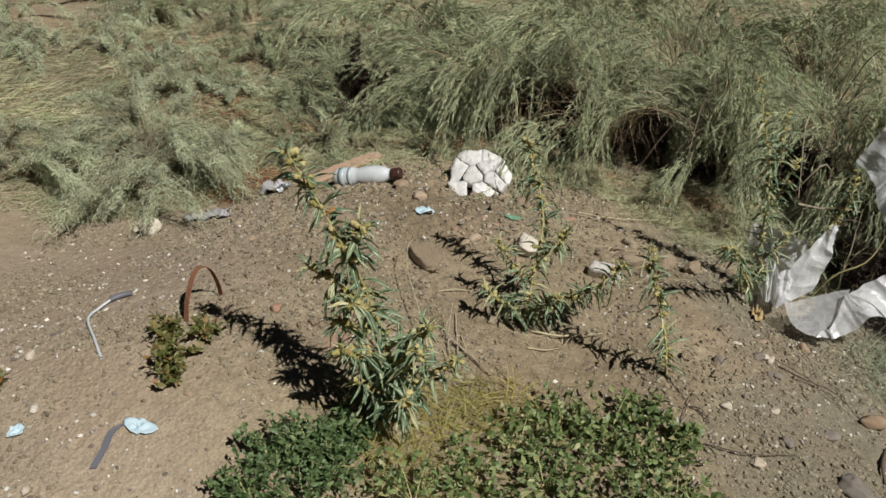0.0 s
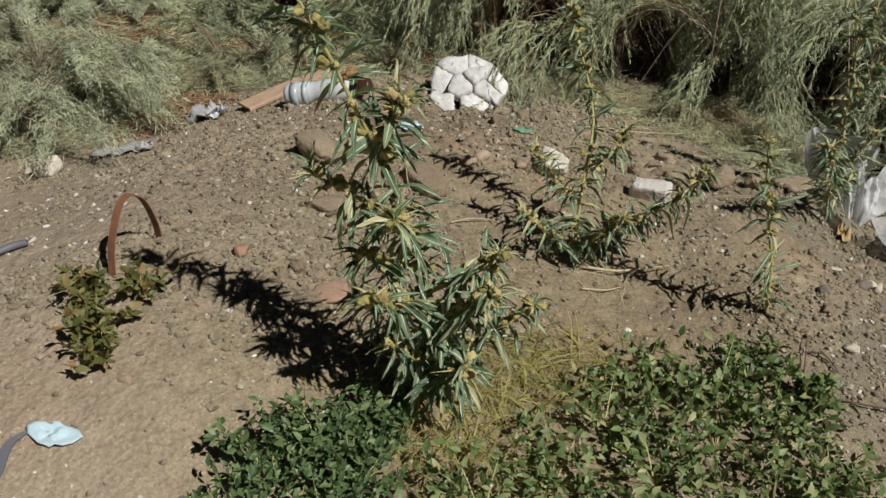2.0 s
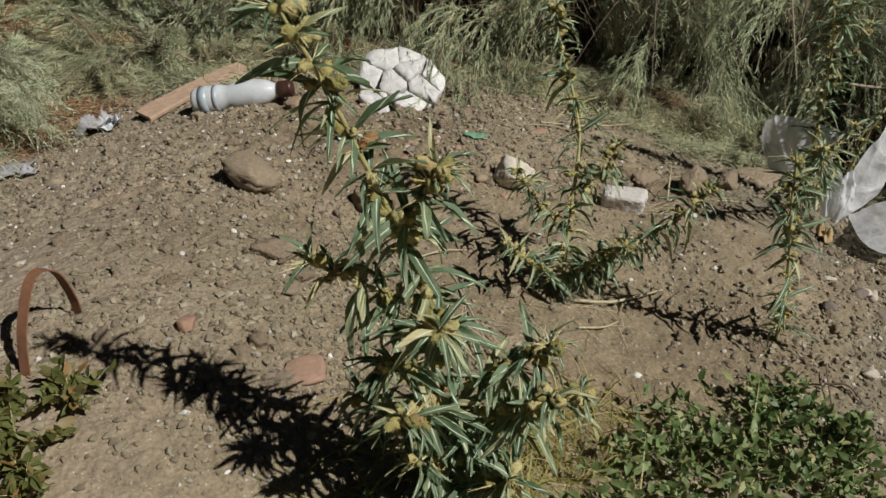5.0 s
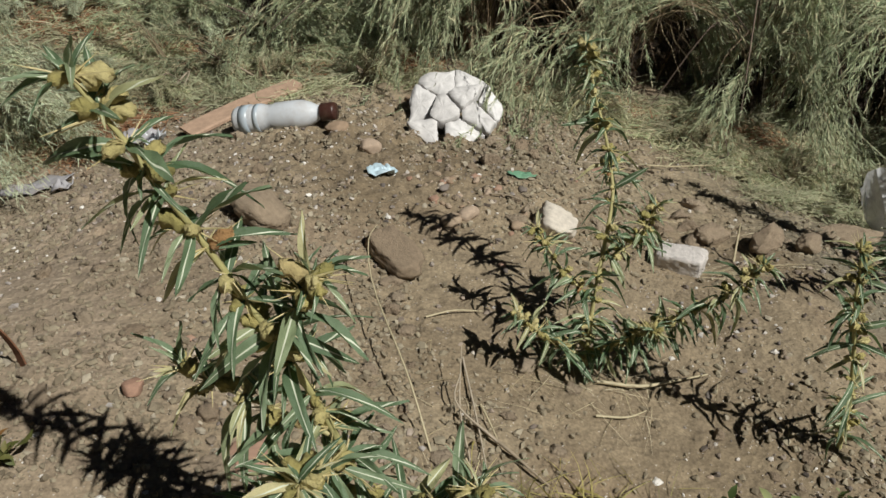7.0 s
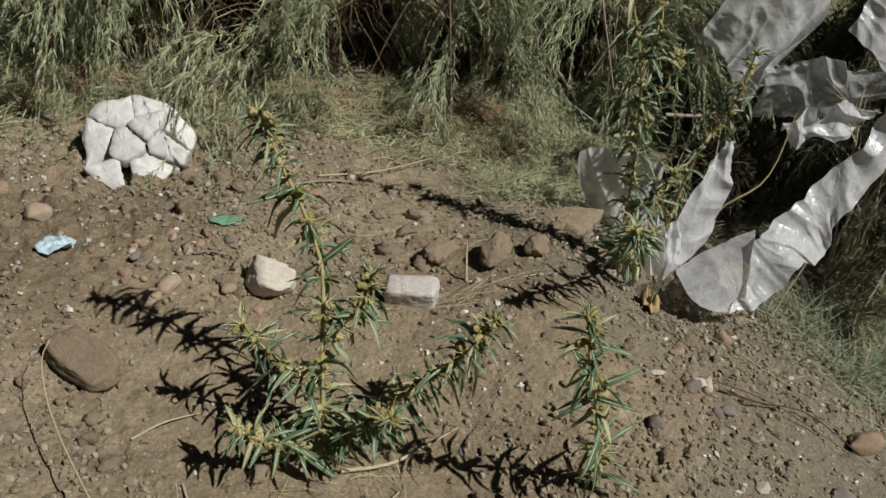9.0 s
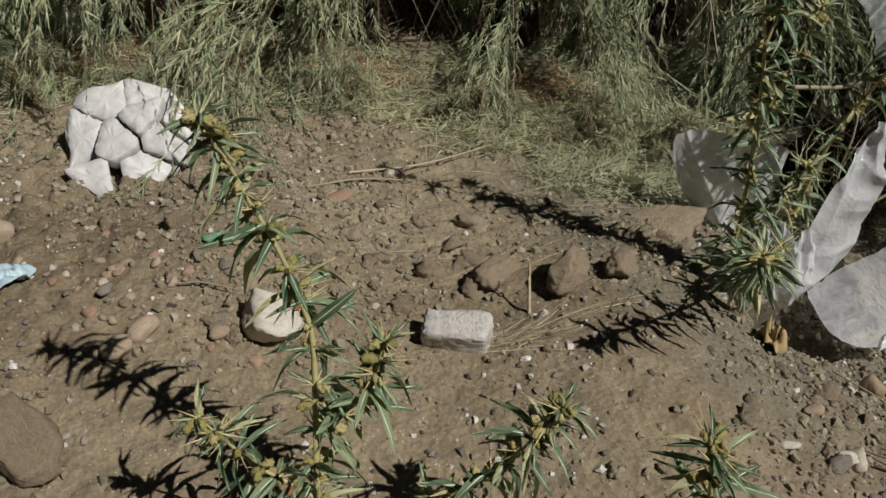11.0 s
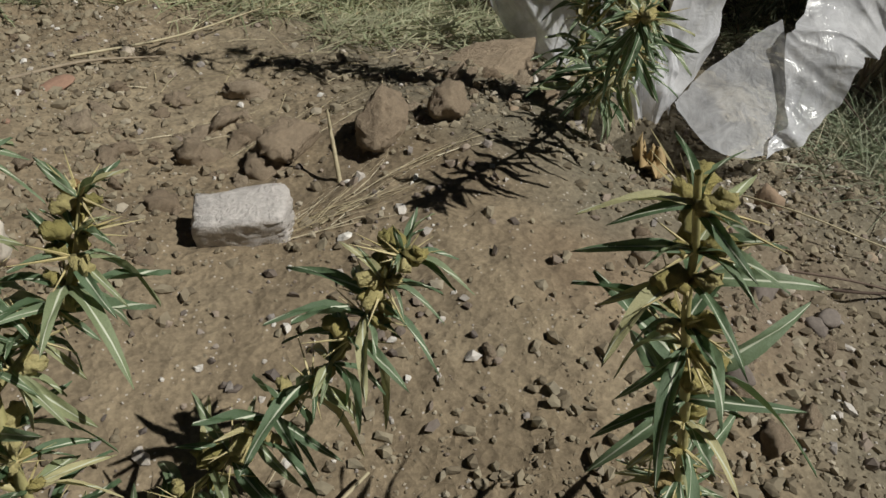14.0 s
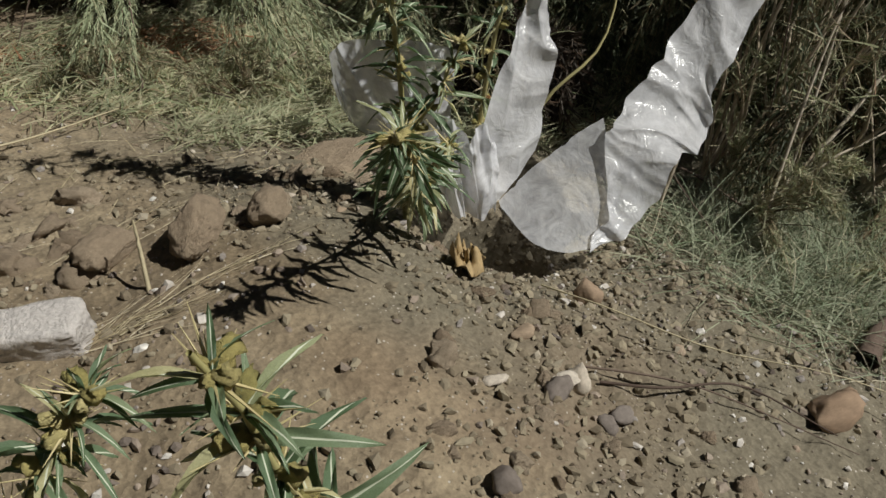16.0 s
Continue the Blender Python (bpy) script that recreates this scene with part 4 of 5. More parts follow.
rock("brick_shard", "orange flat shard of brick by the weed shadow", 0.42, 2.52, (0.05, 0.024, 0.012), 15, rock_mesh("shard", 35, RED_STONE, 0.15, 0.5), 0.25)
rock("dark_stone", "smooth dark grey pebble on gravelly soil", 0.889, 1.793, (0.028, 0.021, 0.018), -15, rock_mesh("stone", 20, DARK_STONE, 0.22), 0.2)
rock("dark_stone", "smooth dark brown pebble on gravelly soil", 0.72, 1.776, (0.034, 0.027, 0.024), 70, rock_mesh("stone", 21, DARK_STONE, 0.22), 0.2)
rock("dark_stone", "flat grey pebble half buried", 0.965, 1.605, (0.05, 0.036, 0.018), 15, rock_mesh("stone", 22, DARK_STONE, 0.12), 0.3)
rock("pale_stone", "small white chip of stone", 0.834, 1.648, (0.026, 0.02, 0.012), 40, rock_mesh("stone", 23, PALE_STONE, 0.3, 0.5), 0.2)
rock("tan_stone", "tan stone under a fallen grass stem", 1.10, 1.69, (0.07, 0.045, 0.035), -20, rock_mesh("stone", 24, TAN_STONE, 0.28, 0.2), 0.25)
rock("tan_stone", "rounded tan stone in front of the plastic", 1.012, 1.955, (0.045, 0.032, 0.03), 20, rock_mesh("stone", 25, TAN_STONE, 0.28, 0.2), 0.25)
rock("pale_stone", "white broken chip beside a dark clinker", 0.882, 1.846, (0.036, 0.024, 0.022), 50, rock_mesh("stone", 26, PALE_STONE, 0.35, 0.4), 0.2)
rock("dark_stone", "rough dark lump of clinker", 0.85, 1.842, (0.032, 0.024, 0.022), 10, rock_mesh("stone", 27, DARK_STONE, 0.4), 0.2)
rock("tan_stone", "pinkish flat pebble on gravel", 0.88, 1.926, (0.03, 0.022, 0.016), 10, rock_mesh("stone", 28, TAN_STONE, 0.2), 0.2)
rock("pale_stone", "pale flat pebble on gravel", 0.80, 1.878, (0.028, 0.016, 0.01), -10, rock_mesh("stone", 29, PALE_STONE, 0.25), 0.2)
for sx, sy, sw in ((-0.926, 1.606, 0.036), (-0.765, 1.20, 0.03), (-0.832, 1.407, 0.03), (-1.06, 2.63, 0.035), (0.53, 2.60, 0.03)):
    rock("pale_stone", "small white stone lying on bare soil", sx, sy, (sw, sw * 0.7, sw * 0.5), sx * 90, rock_mesh("stone", int(sx * 50 + 90), PALE_STONE, 0.25, 0.4, 2), 0.2)

LUMPS = [rock_mesh("clod", 40 + k, CLOD, 0.8, 0.3 * (k % 3), 3, 14) for k in range(8)]
PEBBLES = [rock_mesh("stone", 60 + k, (CLOD, TAN_STONE, PALE_STONE, DARK_STONE, TAN_STONE, RED_STONE)[k], 0.35, 0.35, 2) for k in range(6)]
rng = np.random.default_rng(77)
placed = 0
while placed < 270:
    crumbled = placed % 6 == 0
    x, y = (rng.normal(0.66, 0.14), rng.normal(2.30, 0.08)) if crumbled else (rng.uniform(-0.75, 0.95), rng.uniform(1.6, 2.75))
    if y > np.interp(x, EDGE_X, EDGE_Y) - 0.02 or vnoise(np.array(x * 3), np.array(y * 3), 31) < rng.uniform(-0.7, 0.4):
        continue
    w = 0.012 + (0.034 if crumbled else 0.024) * rng.random() ** 2.5
    rock("dirt_clod", "small broken clod of dry brown earth", x, y, (w * rng.uniform(0.9, 1.6), w, w * rng.uniform(0.5, 0.95)), rng.uniform(0, 360), LUMPS[int(rng.integers(8))], 0.4, (rng.uniform(-30, 30), rng.uniform(-20, 20)), "small clods")
    placed += 1
placed = 0
while placed < 80:
    x, y = rng.uniform(-1.0, 1.35), rng.uniform(1.15, 2.6)
    if y > np.interp(x, EDGE_X, EDGE_Y) - 0.05 or rng.random() > (1.0 if x > 0.5 else 0.35):
        continue
    w = 0.006 + 0.011 * rng.random() ** 2.5
    k = int(rng.choice([0, 1, 2, 3, 4, 5], p=[0.33, 0.25, 0.18, 0.05, 0.15, 0.04]))
    rock("pebble", ("dusty brown pebble", "tan pebble", "whitish pebble", "dark grey pebble", "tan pebble", "brick-red pebble")[k] + " on dry soil", x, y, (w * rng.uniform(1, 1.6), w, w * rng.uniform(0.5, 0.8)), rng.uniform(0, 360), PEBBLES[k], 0.35, (rng.uniform(-20, 20), 0), "pebbles")
    placed += 1

placed = 0
while placed < 70:
    x, y = rng.normal(0.13, 0.10), rng.normal(2.34, 0.10)
    w = 0.007 + 0.013 * rng.random() ** 2
    k = int(rng.choice([0, 1, 2, 3, 4, 5], p=[0.1, 0.3, 0.12, 0.12, 0.2, 0.16]))
    rock("pebble", ("dusty brown pebble", "tan pebble", "whitish pebble", "dark grey pebble", "tan pebble", "brick-red pebble")[k] + " in a stony patch of soil", x, y, (w * rng.uniform(1, 1.5), w, w * rng.uniform(0.5, 0.8)), rng.uniform(0, 360), PEBBLES[k], 0.3, (rng.uniform(-15, 15), 0), "pebbles")
    placed += 1


# ---- rubbish ----
def lathe(name, profile, material, sides=28):
    """A turned shape about x: rows of (x, radius)."""
    p = np.array(profile)
    a = np.arange(sides) * 2 * np.pi / sides
    verts = np.stack([np.repeat(p[:, :1], sides, 1), p[:, 1:] * np.cos(a), p[:, 1:] * np.sin(a)], -1).reshape(-1, 3)
    i, j = np.meshgrid(np.arange(len(p) - 1), np.arange(sides), indexing="ij")
    k = (j + 1) % sides
    return np_mesh(name, verts, np.stack([i * sides + j, i * sides + k, (i + 1) * sides + k, (i + 1) * sides + j], -1).reshape(-1, 4), [material], True)


def plastic(name, colour, roughness=0.35, clear=0.0, dirt=0.35):
    s = Shader(name, roughness)
    c = s.mix(s.maths("MULTIPLY", s.ramp(s.noise(18, 6, 0.7), (0.5, (0, 0, 0)), (0.75, (1, 1, 1))), dirt), colour, (0.32, 0.24, 0.17))
    s.colour(c).bump(s.noise(70, 4), 0.15, 0.002)
    if clear:
        s.b.inputs["Transmission Weight"].default_value = clear
        s.b.inputs["IOR"].default_value = 1.2
    return s.m


WHITE_PLASTIC = plastic("white_plastic", (0.62, 0.65, 0.69))
GREY_BAND = plastic("grey_blue_plastic", (0.40, 0.47, 0.53))
BROWN_CAP = plastic("brown_cap", (0.055, 0.022, 0.016), 0.4, dirt=0.2)
BLUE_SCRAP = plastic("pale_blue_plastic", (0.50, 0.64, 0.72), 0.45, dirt=0.3)
GREEN_SCRAP = plastic("green_plastic", (0.17, 0.34, 0.22), 0.4, dirt=0.25)
GREY_RAG = plastic("grey_film", (0.34, 0.33, 0.35), 0.6, dirt=0.6)
DARK_STRAP = plastic("grey_strap", (0.13, 0.13, 0.155), 0.6, dirt=0.6)

b0, b1 = Vector((-0.372, 2.785, 0)), Vector((-0.128, 2.712, 0))
axis = (b1 - b0).normalized()
bottle = thing("plastic_bottle", "discarded white plastic bottle with a brown cap lying on soil", "bottle")
lift = 0.027
bottle.matrix_basis = frame_of(Vector((axis.x, axis.y, (gz(b1.x, b1.y) - gz(b0.x, b0.y)) / 0.255)), (0, 0, 1), (b0.x, b0.y, gz(b0.x, b0.y) + lift + 0.006))
part("body", lathe("body", [(0.004, 0.0), (0.0, 0.018), (0.003, 0.028), (0.012, 0.0325), (0.05, 0.033), (0.075, 0.0325), (0.083, 0.0295), (0.097, 0.029), (0.108, 0.0325), (0.15, 0.0335), (0.172, 0.0325), (0.19, 0.027), (0.205, 0.019), (0.214, 0.0145), (0.222, 0.0145)], WHITE_PLASTIC), bottle)
part("label_band", lathe("band", [(0.022, 0.0335), (0.022, 0.0340), (0.044, 0.0340), (0.044, 0.0335)], GREY_BAND), bottle, "grey-blue printed band")
part("label_band", lathe("band", [(0.058, 0.0333), (0.058, 0.0338), (0.070, 0.0336), (0.070, 0.0330)], GREY_BAND), bottle, "grey-blue printed band")
part("cap", lathe("cap", [(0.216, 0.0), (0.216, 0.0195), (0.218, 0.0205), (0.246, 0.0205), (0.250, 0.019), (0.252, 0.0)], BROWN_CAP), bottle, "dark brown screw cap")


def shard_mesh(outline, centre, seed, material, thick=0.02):
    """A cracked piece with a rounded, slightly domed top."""
    rng = np.random.default_rng(seed)
    o = np.array(outline)
    n = len(o)
    c = o.mean(0)
    rings = [(0.92, -thick), (1.0, -thick * 0.4), (0.997, -0.0025), (0.975, -0.0004), (0.6, 0.0008), (0.3, 0.001)]
    verts = []
    for s, z in rings:
        q = c + (o - c) * s
        far = np.linalg.norm(q - centre, axis=1)
        h = z - 0.5 * far ** 2 + rng.normal(0, 0.0009, n)
        verts.append(np.column_stack([q, h]))
    top = np.append(c, 0.0015 - 0.5 * np.linalg.norm(c - centre) ** 2)
    verts = np.vstack(verts + [top[None]])
    faces = []
    for k in range(len(rings) - 1):
        for i in range(n):
            j = (i + 1) % n
            faces += [(k * n + i, k * n + j, (k + 1) * n + j), (k * n + i, (k + 1) * n + j, (k + 1) * n + i)]
    k = (len(rings) - 1) * n
    faces += [(k + i, k + (i + 1) % n, len(rings) * n) for i in range(n)]
    return np_mesh("fragment", verts, np.array(faces), [material], True)


def clip_polygon(poly, point, normal):
    """Keeps the side of a line to which normal does not point."""
    out = []
    for i in range(len(poly)):
        a, b = poly[i], poly[(i + 1) % len(poly)]
        da, db = (a - point) @ normal, (b - point) @ normal
        if da <= 0:
            out.append(a)
        if da * db < 0:
            out.append(a + (b - a) * da / (da - db))
    return out


PLASTER = ramp_shader("cracked_plaster", [(0, (0.60, 0.58, 0.57)), (1, (0.73, 0.715, 0.71))], 0.95, 40, 0.4)
dish = thing("plaster_lump", "broken white plaster cake cracked into pieces on soil", "plaster")
dish.matrix_basis = pose(0.128, 2.738, -0.052, 30, 3, -12)
rng = np.random.default_rng(9)
seeds = np.array([(math.cos(a) * r, math.sin(a) * r) for a, r in [(0.15, 0.078), (1.15, 0.08), (2.0, 0.085), (3.15, 0.078), (4.1, 0.082), (5.2, 0.085), (5.9, 0.06), (0.9, 0.03), (4.3, 0.022)]])
seeds = seeds * (1.0, 1.07) + rng.normal(0, 0.009, seeds.shape)
rim = [np.array([0.106 * math.cos(a), 0.112 * math.sin(a)]) * (1 + 0.05 * math.sin(3 * a + 1) + 0.04 * math.sin(5 * a + 2) + 0.03 * math.sin(9 * a)) for a in np.linspace(0, 2 * np.pi, 61)[:-1]]
for k, c in enumerate(seeds):
    poly = rim
    for j, d in enumerate(seeds):
        if j != k:
            nrm = unit(d - c)
            poly = clip_polygon(poly, (c + d) / 2 - nrm * rng.choice([0.0003, 0.0008, 0.003, 0.009], p=[0.45, 0.25, 0.15, 0.15]), nrm)
    if len(poly) > 2:
        dense = []
        for i in range(len(poly)):
            a, b = poly[i], poly[(i + 1) % len(poly)]
            steps = max(1, int(np.linalg.norm(b - a) / 0.007))
            dense += [a + (b - a) * s / steps + rng.normal(0, 0.001, 2) for s in range(steps)]
        part("fragment", shard_mesh(dense, np.zeros(2), k, PLASTER, 0.03), dish, at=pose(0, 0, rng.uniform(-0.010, 0.006), rng.uniform(-9, 9), rng.uniform(-9, 9), 0) if k != 3 else pose(-0.004, 0.003, -0.010, 8, -8, 0))
rock("pale_stone", "white crumb of plaster beside the cake", 0.105, 2.885, (0.04, 0.034, 0.03), 20, rock_mesh("stone", 31, PLASTER, 0.25, 0.4), 0.2)
rock("tan_stone", "tan stone behind the plaster", 0.055, 2.90, (0.065, 0.04, 0.03), -10, rock_mesh("stone", 32, TAN_STONE, 0.2, 0.4), 0.25)

BOARD = ramp_shader("weathered_board", [(0, (0.40, 0.27, 0.19)), (1, (0.46, 0.32, 0.23))], 0.85, 60, 0.5)


def board():
    """A warped thin lath from the bottle's foot back into the weeds."""
    a, b = np.array([-0.50, 2.83]), np.array([-0.245, 3.06])
    d, n = unit(b - a), 16
    w = np.array([-d[1], d[0]]) * 0.028
    top = []
    for s in np.linspace(0, 1, n):
        c = a + (b - a) * s
        h = gz(*a) * (1 - s) + gz(*b) * s + 0.022 + 0.012 * s + 0.004 * math.sin(4 * s)
        e = 1 - 0.25 * (s > 0.97)
        top += [(*(c - w * e), h - 0.004), (*(c - w * e * 0.9), h), (*(c + w * e * 0.9), h + 0.003), (*(c + w * e), h - 0.001)]
    top = np.array(top)
    bottom = top - (0, 0, 0.007)
    verts = np.vstack([top, bottom])
    m = len(top)
    faces = []
    for i in range(n - 1):
        for j in range(3):
            k = i * 4 + j
            faces += [(k, k + 4, k + 5, k + 1), (m + k, m + k + 1, m + k + 5, m + k + 4)]
        faces += [(i * 4, m + i * 4, m + i * 4 + 4, i * 4 + 4), (i * 4 + 3, i * 4 + 7, m + i * 4 + 7, m + i * 4 + 3)]
    faces += [(0, 1, m + 1, m), (1, 2, m + 2, m + 1), (2, 3, m + 3, m + 2)]
    return np_mesh("board", verts, np.array(faces), [BOARD])


thing("wooden_lath", "thin pinkish weathered lath lying beneath the bottle", "wood", data=board())


def scrap(name, label, x, y, w, d, turn, material, seed, crumple=0.012, outline=None, category="litter", lift=0.004):
    """A small crumpled sheet on the ground, cut to a ragged outline."""
    rng = np.random.default_rng(seed)
    n = 20
    r = np.linspace(0, 1, 8)
    a = np.arange(n) * 2 * np.pi / n
    edge = np.interp(a, np.linspace(0, 2 * np.pi, len(outline) + 1), list(outline) + [outline[0]]) if outline else rng.uniform(0.75, 1.1, n)
    rr, aa = np.meshgrid(r, a, indexing="ij")
    px, py = rr * np.cos(aa) * edge * w / 2, rr * np.sin(aa) * edge * d / 2
    c, s = math.cos(radians(turn)), math.sin(radians(turn))
    qx, qy = px * c - py * s, px * s + py * c
    h = np.abs(crumple * (vnoise(px / w * 5 + seed, py / d * 5, seed) + 0.5 * vnoise(px / w * 11, py / d * 11, seed + 1)))
    z = ground_z(qx + x, qy + y) - gz(x, y) + lift + h
    i, j = np.meshgrid(np.arange(7), np.arange(n), indexing="ij")
    k = (j + 1) % n
    me = np_mesh(name, np.stack([qx, qy, z], -1), np.stack([i * n + j, i * n + k, (i + 1) * n + k, (i + 1) * n + j], -1).reshape(-1, 4), [material], True)
    ob = thing(name, label, category, (x, y, gz(x, y)), data=me)
    thick = ob.modifiers.new("thickness", "SOLIDIFY")
    thick.thickness = 0.0012
    return ob


scrap("plastic_scrap", "crumpled pale blue plastic scrap on soil", -0.042, 2.415, 0.066, 0.055, 10, BLUE_SCRAP, 61, 0.012)
scrap("plastic_scrap", "pale blue triangle of plastic film on bare soil", -0.585, 1.34, 0.075, 0.066, -10, BLUE_SCRAP, 62, 0.008, (1.2, 0.6, 0.5, 1.1, 0.55, 0.5, 0.6))
scrap("green_scrap", "small flat green piece of plastic on soil", 0.234, 2.405, 0.062, 0.034, -8, GREEN_SCRAP, 63, 0.004)
scrap("crumpled_wrapper", "crumpled whitish film wrapper in the litter", -0.62, 2.86, 0.12, 0.07, 8, GREY_RAG, 64, 0.045)
scrap("crumpled_wrapper", "crumpled white film beside grey litter", -0.58, 2.845, 0.07, 0.05, -20, WHITE_PLASTIC, 65, 0.03)
scrap("grey_rag", "flattened grey rag of film on soil", -0.83, 2.715, 0.17, 0.10, 5, GREY_RAG, 66, 0.014)
scrap("grey_rag", "small grey-violet scrap of film on soil", -0.75, 2.66, 0.06, 0.05, 5, GREY_RAG, 67, 0.02)
scrap("plastic_scrap", "faint pale blue scrap trodden into soil", -0.845, 1.345, 0.035, 0.04, 5, BLUE_SCRAP, 68, 0.006)
scrap("dry_leaf", "curled yellow-brown dry leaf under the plastic", 0.905, 2.045, 0.055, 0.04, 60, ramp_shader("dry_leaf", [(0, (0.34, 0.24, 0.11)), (1, (0.42, 0.30, 0.15))], 0.7, 80, 0.4), 69, 0.035, category="leaf")


def strip(name, points, width, material, across, thick=0.002):
    """A flat bent strap along points; across: the way of its width."""
    p = curve_points(points, 28)
    c = unit(np.array(across, float)) * width / 2
    t = np.gradient(p, axis=0)
    nrm = unit(np.cross(t, c)) * thick / 2
    verts = np.stack([p - c - nrm, p + c - nrm, p + c + nrm, p - c + nrm], 1).reshape(-1, 3)
    i, j = np.meshgrid(np.arange(27), np.arange(4), indexing="ij")
    k = (j + 1) % 4
    return np_mesh(name, verts, np.stack([i * 4 + j, i * 4 + k, (i + 1) * 4 + k, (i + 1) * 4 + j], -1).reshape(-1, 4), [material])


RUST = ramp_shader("rusty_iron", [(0, (0.20, 0.085, 0.045)), (1, (0.26, 0.12, 0.065))], 0.85, 90, 0.6)
thing("metal_strap", "rusty bent iron strap arched out of the soil", "scrap metal",
      data=strip("strap", [on(-0.572, 1.662, -0.01), (-0.567, 1.69, 0.12), (-0.552, 1.735, 0.168), (-0.532, 1.765, 0.155), (-0.522, 1.785, 0.10), on(-0.520, 1.792, -0.01)], 0.016, RUST, (0.7, -0.5, 0.1)))
hose = thing("plastic_hose", "bent white plastic tube with a grey end", "hose")
part("tube", tube("tube", curve_points([on(-0.735, 1.552, 0.004), on(-0.78, 1.63, 0.006), on(-0.838, 1.735, 0.008), on(-0.838, 1.80, 0.008), on(-0.822, 1.842, 0.008)], 24), [0.0032, 0.0032], WHITE_PLASTIC, 8), hose)
part("end_piece", tube("end_piece", curve_points([on(-0.824, 1.84, 0.009), on(-0.80, 1.86, 0.009), on(-0.775, 1.865, 0.008)], 10), [0.006, 0.008, 0.006], DARK_STRAP, 8), hose, "flattened grey end")
thing("dark_strap", "dark grey strip of plastic on bare soil", "litter", data=strip("strap", [on(-0.648, 1.245, 0.004), on(-0.64, 1.29, 0.005), on(-0.636, 1.335, 0.005), on(-0.60, 1.36, 0.004)], 0.014, DARK_STRAP, (1, 0.1, 0)))


# ---- dry stalks and twigs ----
def stalk(label, points, radius, material=STRAW, name="dry_stalk"):
    return thing(name, label, "twig", data=tube(name, curve_points(points, 14), [radius, radius * 0.8, radius * 0.4], material, 6))


stalk("pale broken stalk lying across the soil", [on(0.255, 1.845, 0.008), on(0.32, 1.838, 0.014), on(0.375, 1.85, 0.018), on(0.44, 1.872, 0.012)], 0.0032)
stalk("thin pale stalk lying on soil", [on(0.24, 1.782, 0.005), on(0.285, 1.78, 0.008), on(0.32, 1.797, 0.008)], 0.0022)
stalk("slender bleached grass stalk leaning over the soil", [on(-0.005, 1.69, 0.0), (-0.03, 1.78, 0.02), (-0.07, 1.96, 0.03), (-0.075, 2.06, 0.045), (-0.06, 2.10, 0.05)], 0.0016)
stalk("forked dry brown twig on soil", [on(0.12, 1.685, 0.004), on(0.08, 1.72, 0.012), on(0.035, 1.765, 0.022), on(0.045, 1.80, 0.05)], 0.0022, TWIG)
stalk("thin dry brown twig on soil", [on(0.045, 1.68, 0.004), on(0.04, 1.76, 0.02), on(0.05, 1.84, 0.06)], 0.0018, TWIG)
stalk("thin bleached twig on soil", [on(0.155, 2.33, 0.004), on(0.19, 2.315, 0.010), on(0.235, 2.29, 0.012)], 0.0016, TWIG)
stalk("short pale stalk standing in a crack", [on(0.592, 2.165, -0.01), (0.604, 2.195, -0.075), (0.608, 2.205, -0.05)], 0.0026)
stalk("long dry stalk lying by the spiny weed shadow", [on(0.46, 2.60, 0.006), on(0.60, 2.62, 0.012), on(0.76, 2.68, 0.02)], 0.002)
stalk("reddish dry stalk on soil", [on(0.38, 2.56, 0.004), on(0.47, 2.57, 0.008), on(0.56, 2.565, 0.006)], 0.0025, TWIG)
stalk("long trailing grass stem over the gravel", [on(0.97, 1.99, 0.01), on(0.985, 1.90, 0.02), on(1.04, 1.80, 0.025), on(1.11, 1.70, 0.045), on(1.20, 1.62, 0.03)], 0.0011)
stalk("thin dark stem trailing over gravel", [on(0.90, 1.865, 0.006), on(0.955, 1.81, 0.012), on(1.0, 1.76, 0.012), on(1.07, 1.64, 0.008)], 0.0014, DARK_TWIG)
stalk("thin dark stem lying on soil", [on(0.62, 1.50, 0.006), on(0.72, 1.475, 0.012), on(0.84, 1.50, 0.008)], 0.0018, DARK_TWIG)
stalk("forked bare branch leaning out of the shrub", [on(1.42, 2.05, 0.01), (1.46, 2.06, -0.24), (1.53, 2.05, -0.13), (1.60, 2.06, -0.05)], 0.004, TWIG, "bare_branch")
stalk("bare pale branch in the shrub", [on(1.30, 2.08, 0.01), (1.38, 2.10, -0.15), (1.46, 2.14, 0.02)], 0.0026, TWIG, "bare_branch")
stalk("bare pale branch in the shrub", [on(1.44, 2.07, 0.02), (1.48, 2.12, -0.10), (1.53, 2.2, 0.10)], 0.0024, TWIG, "bare_branch")
stalk("bare pale branch beside the plastic", [(1.05, 2.28, 0.07), (1.12, 2.26, 0.065), (1.16, 2.25, 0.075), (1.22, 2.25, 0.06)], 0.0035, TWIG, "bare_branch")
stalk("yellow-green branch behind the plastic pouch", [on(1.10, 2.22, 0.02), (1.16, 2.19, -0.12), (1.24, 2.17, -0.05), (1.30, 2.2, 0.08)], 0.0028, STEM, "bare_branch")
stalk("long thin dry stem hanging past the plastic", [(1.38, 2.12, 0.38), (1.42, 2.06, 0.2), (1.43, 2.03, 0.0), on(1.42, 2.01, 0.05)], 0.002, DARK_TWIG, "bare_branch")

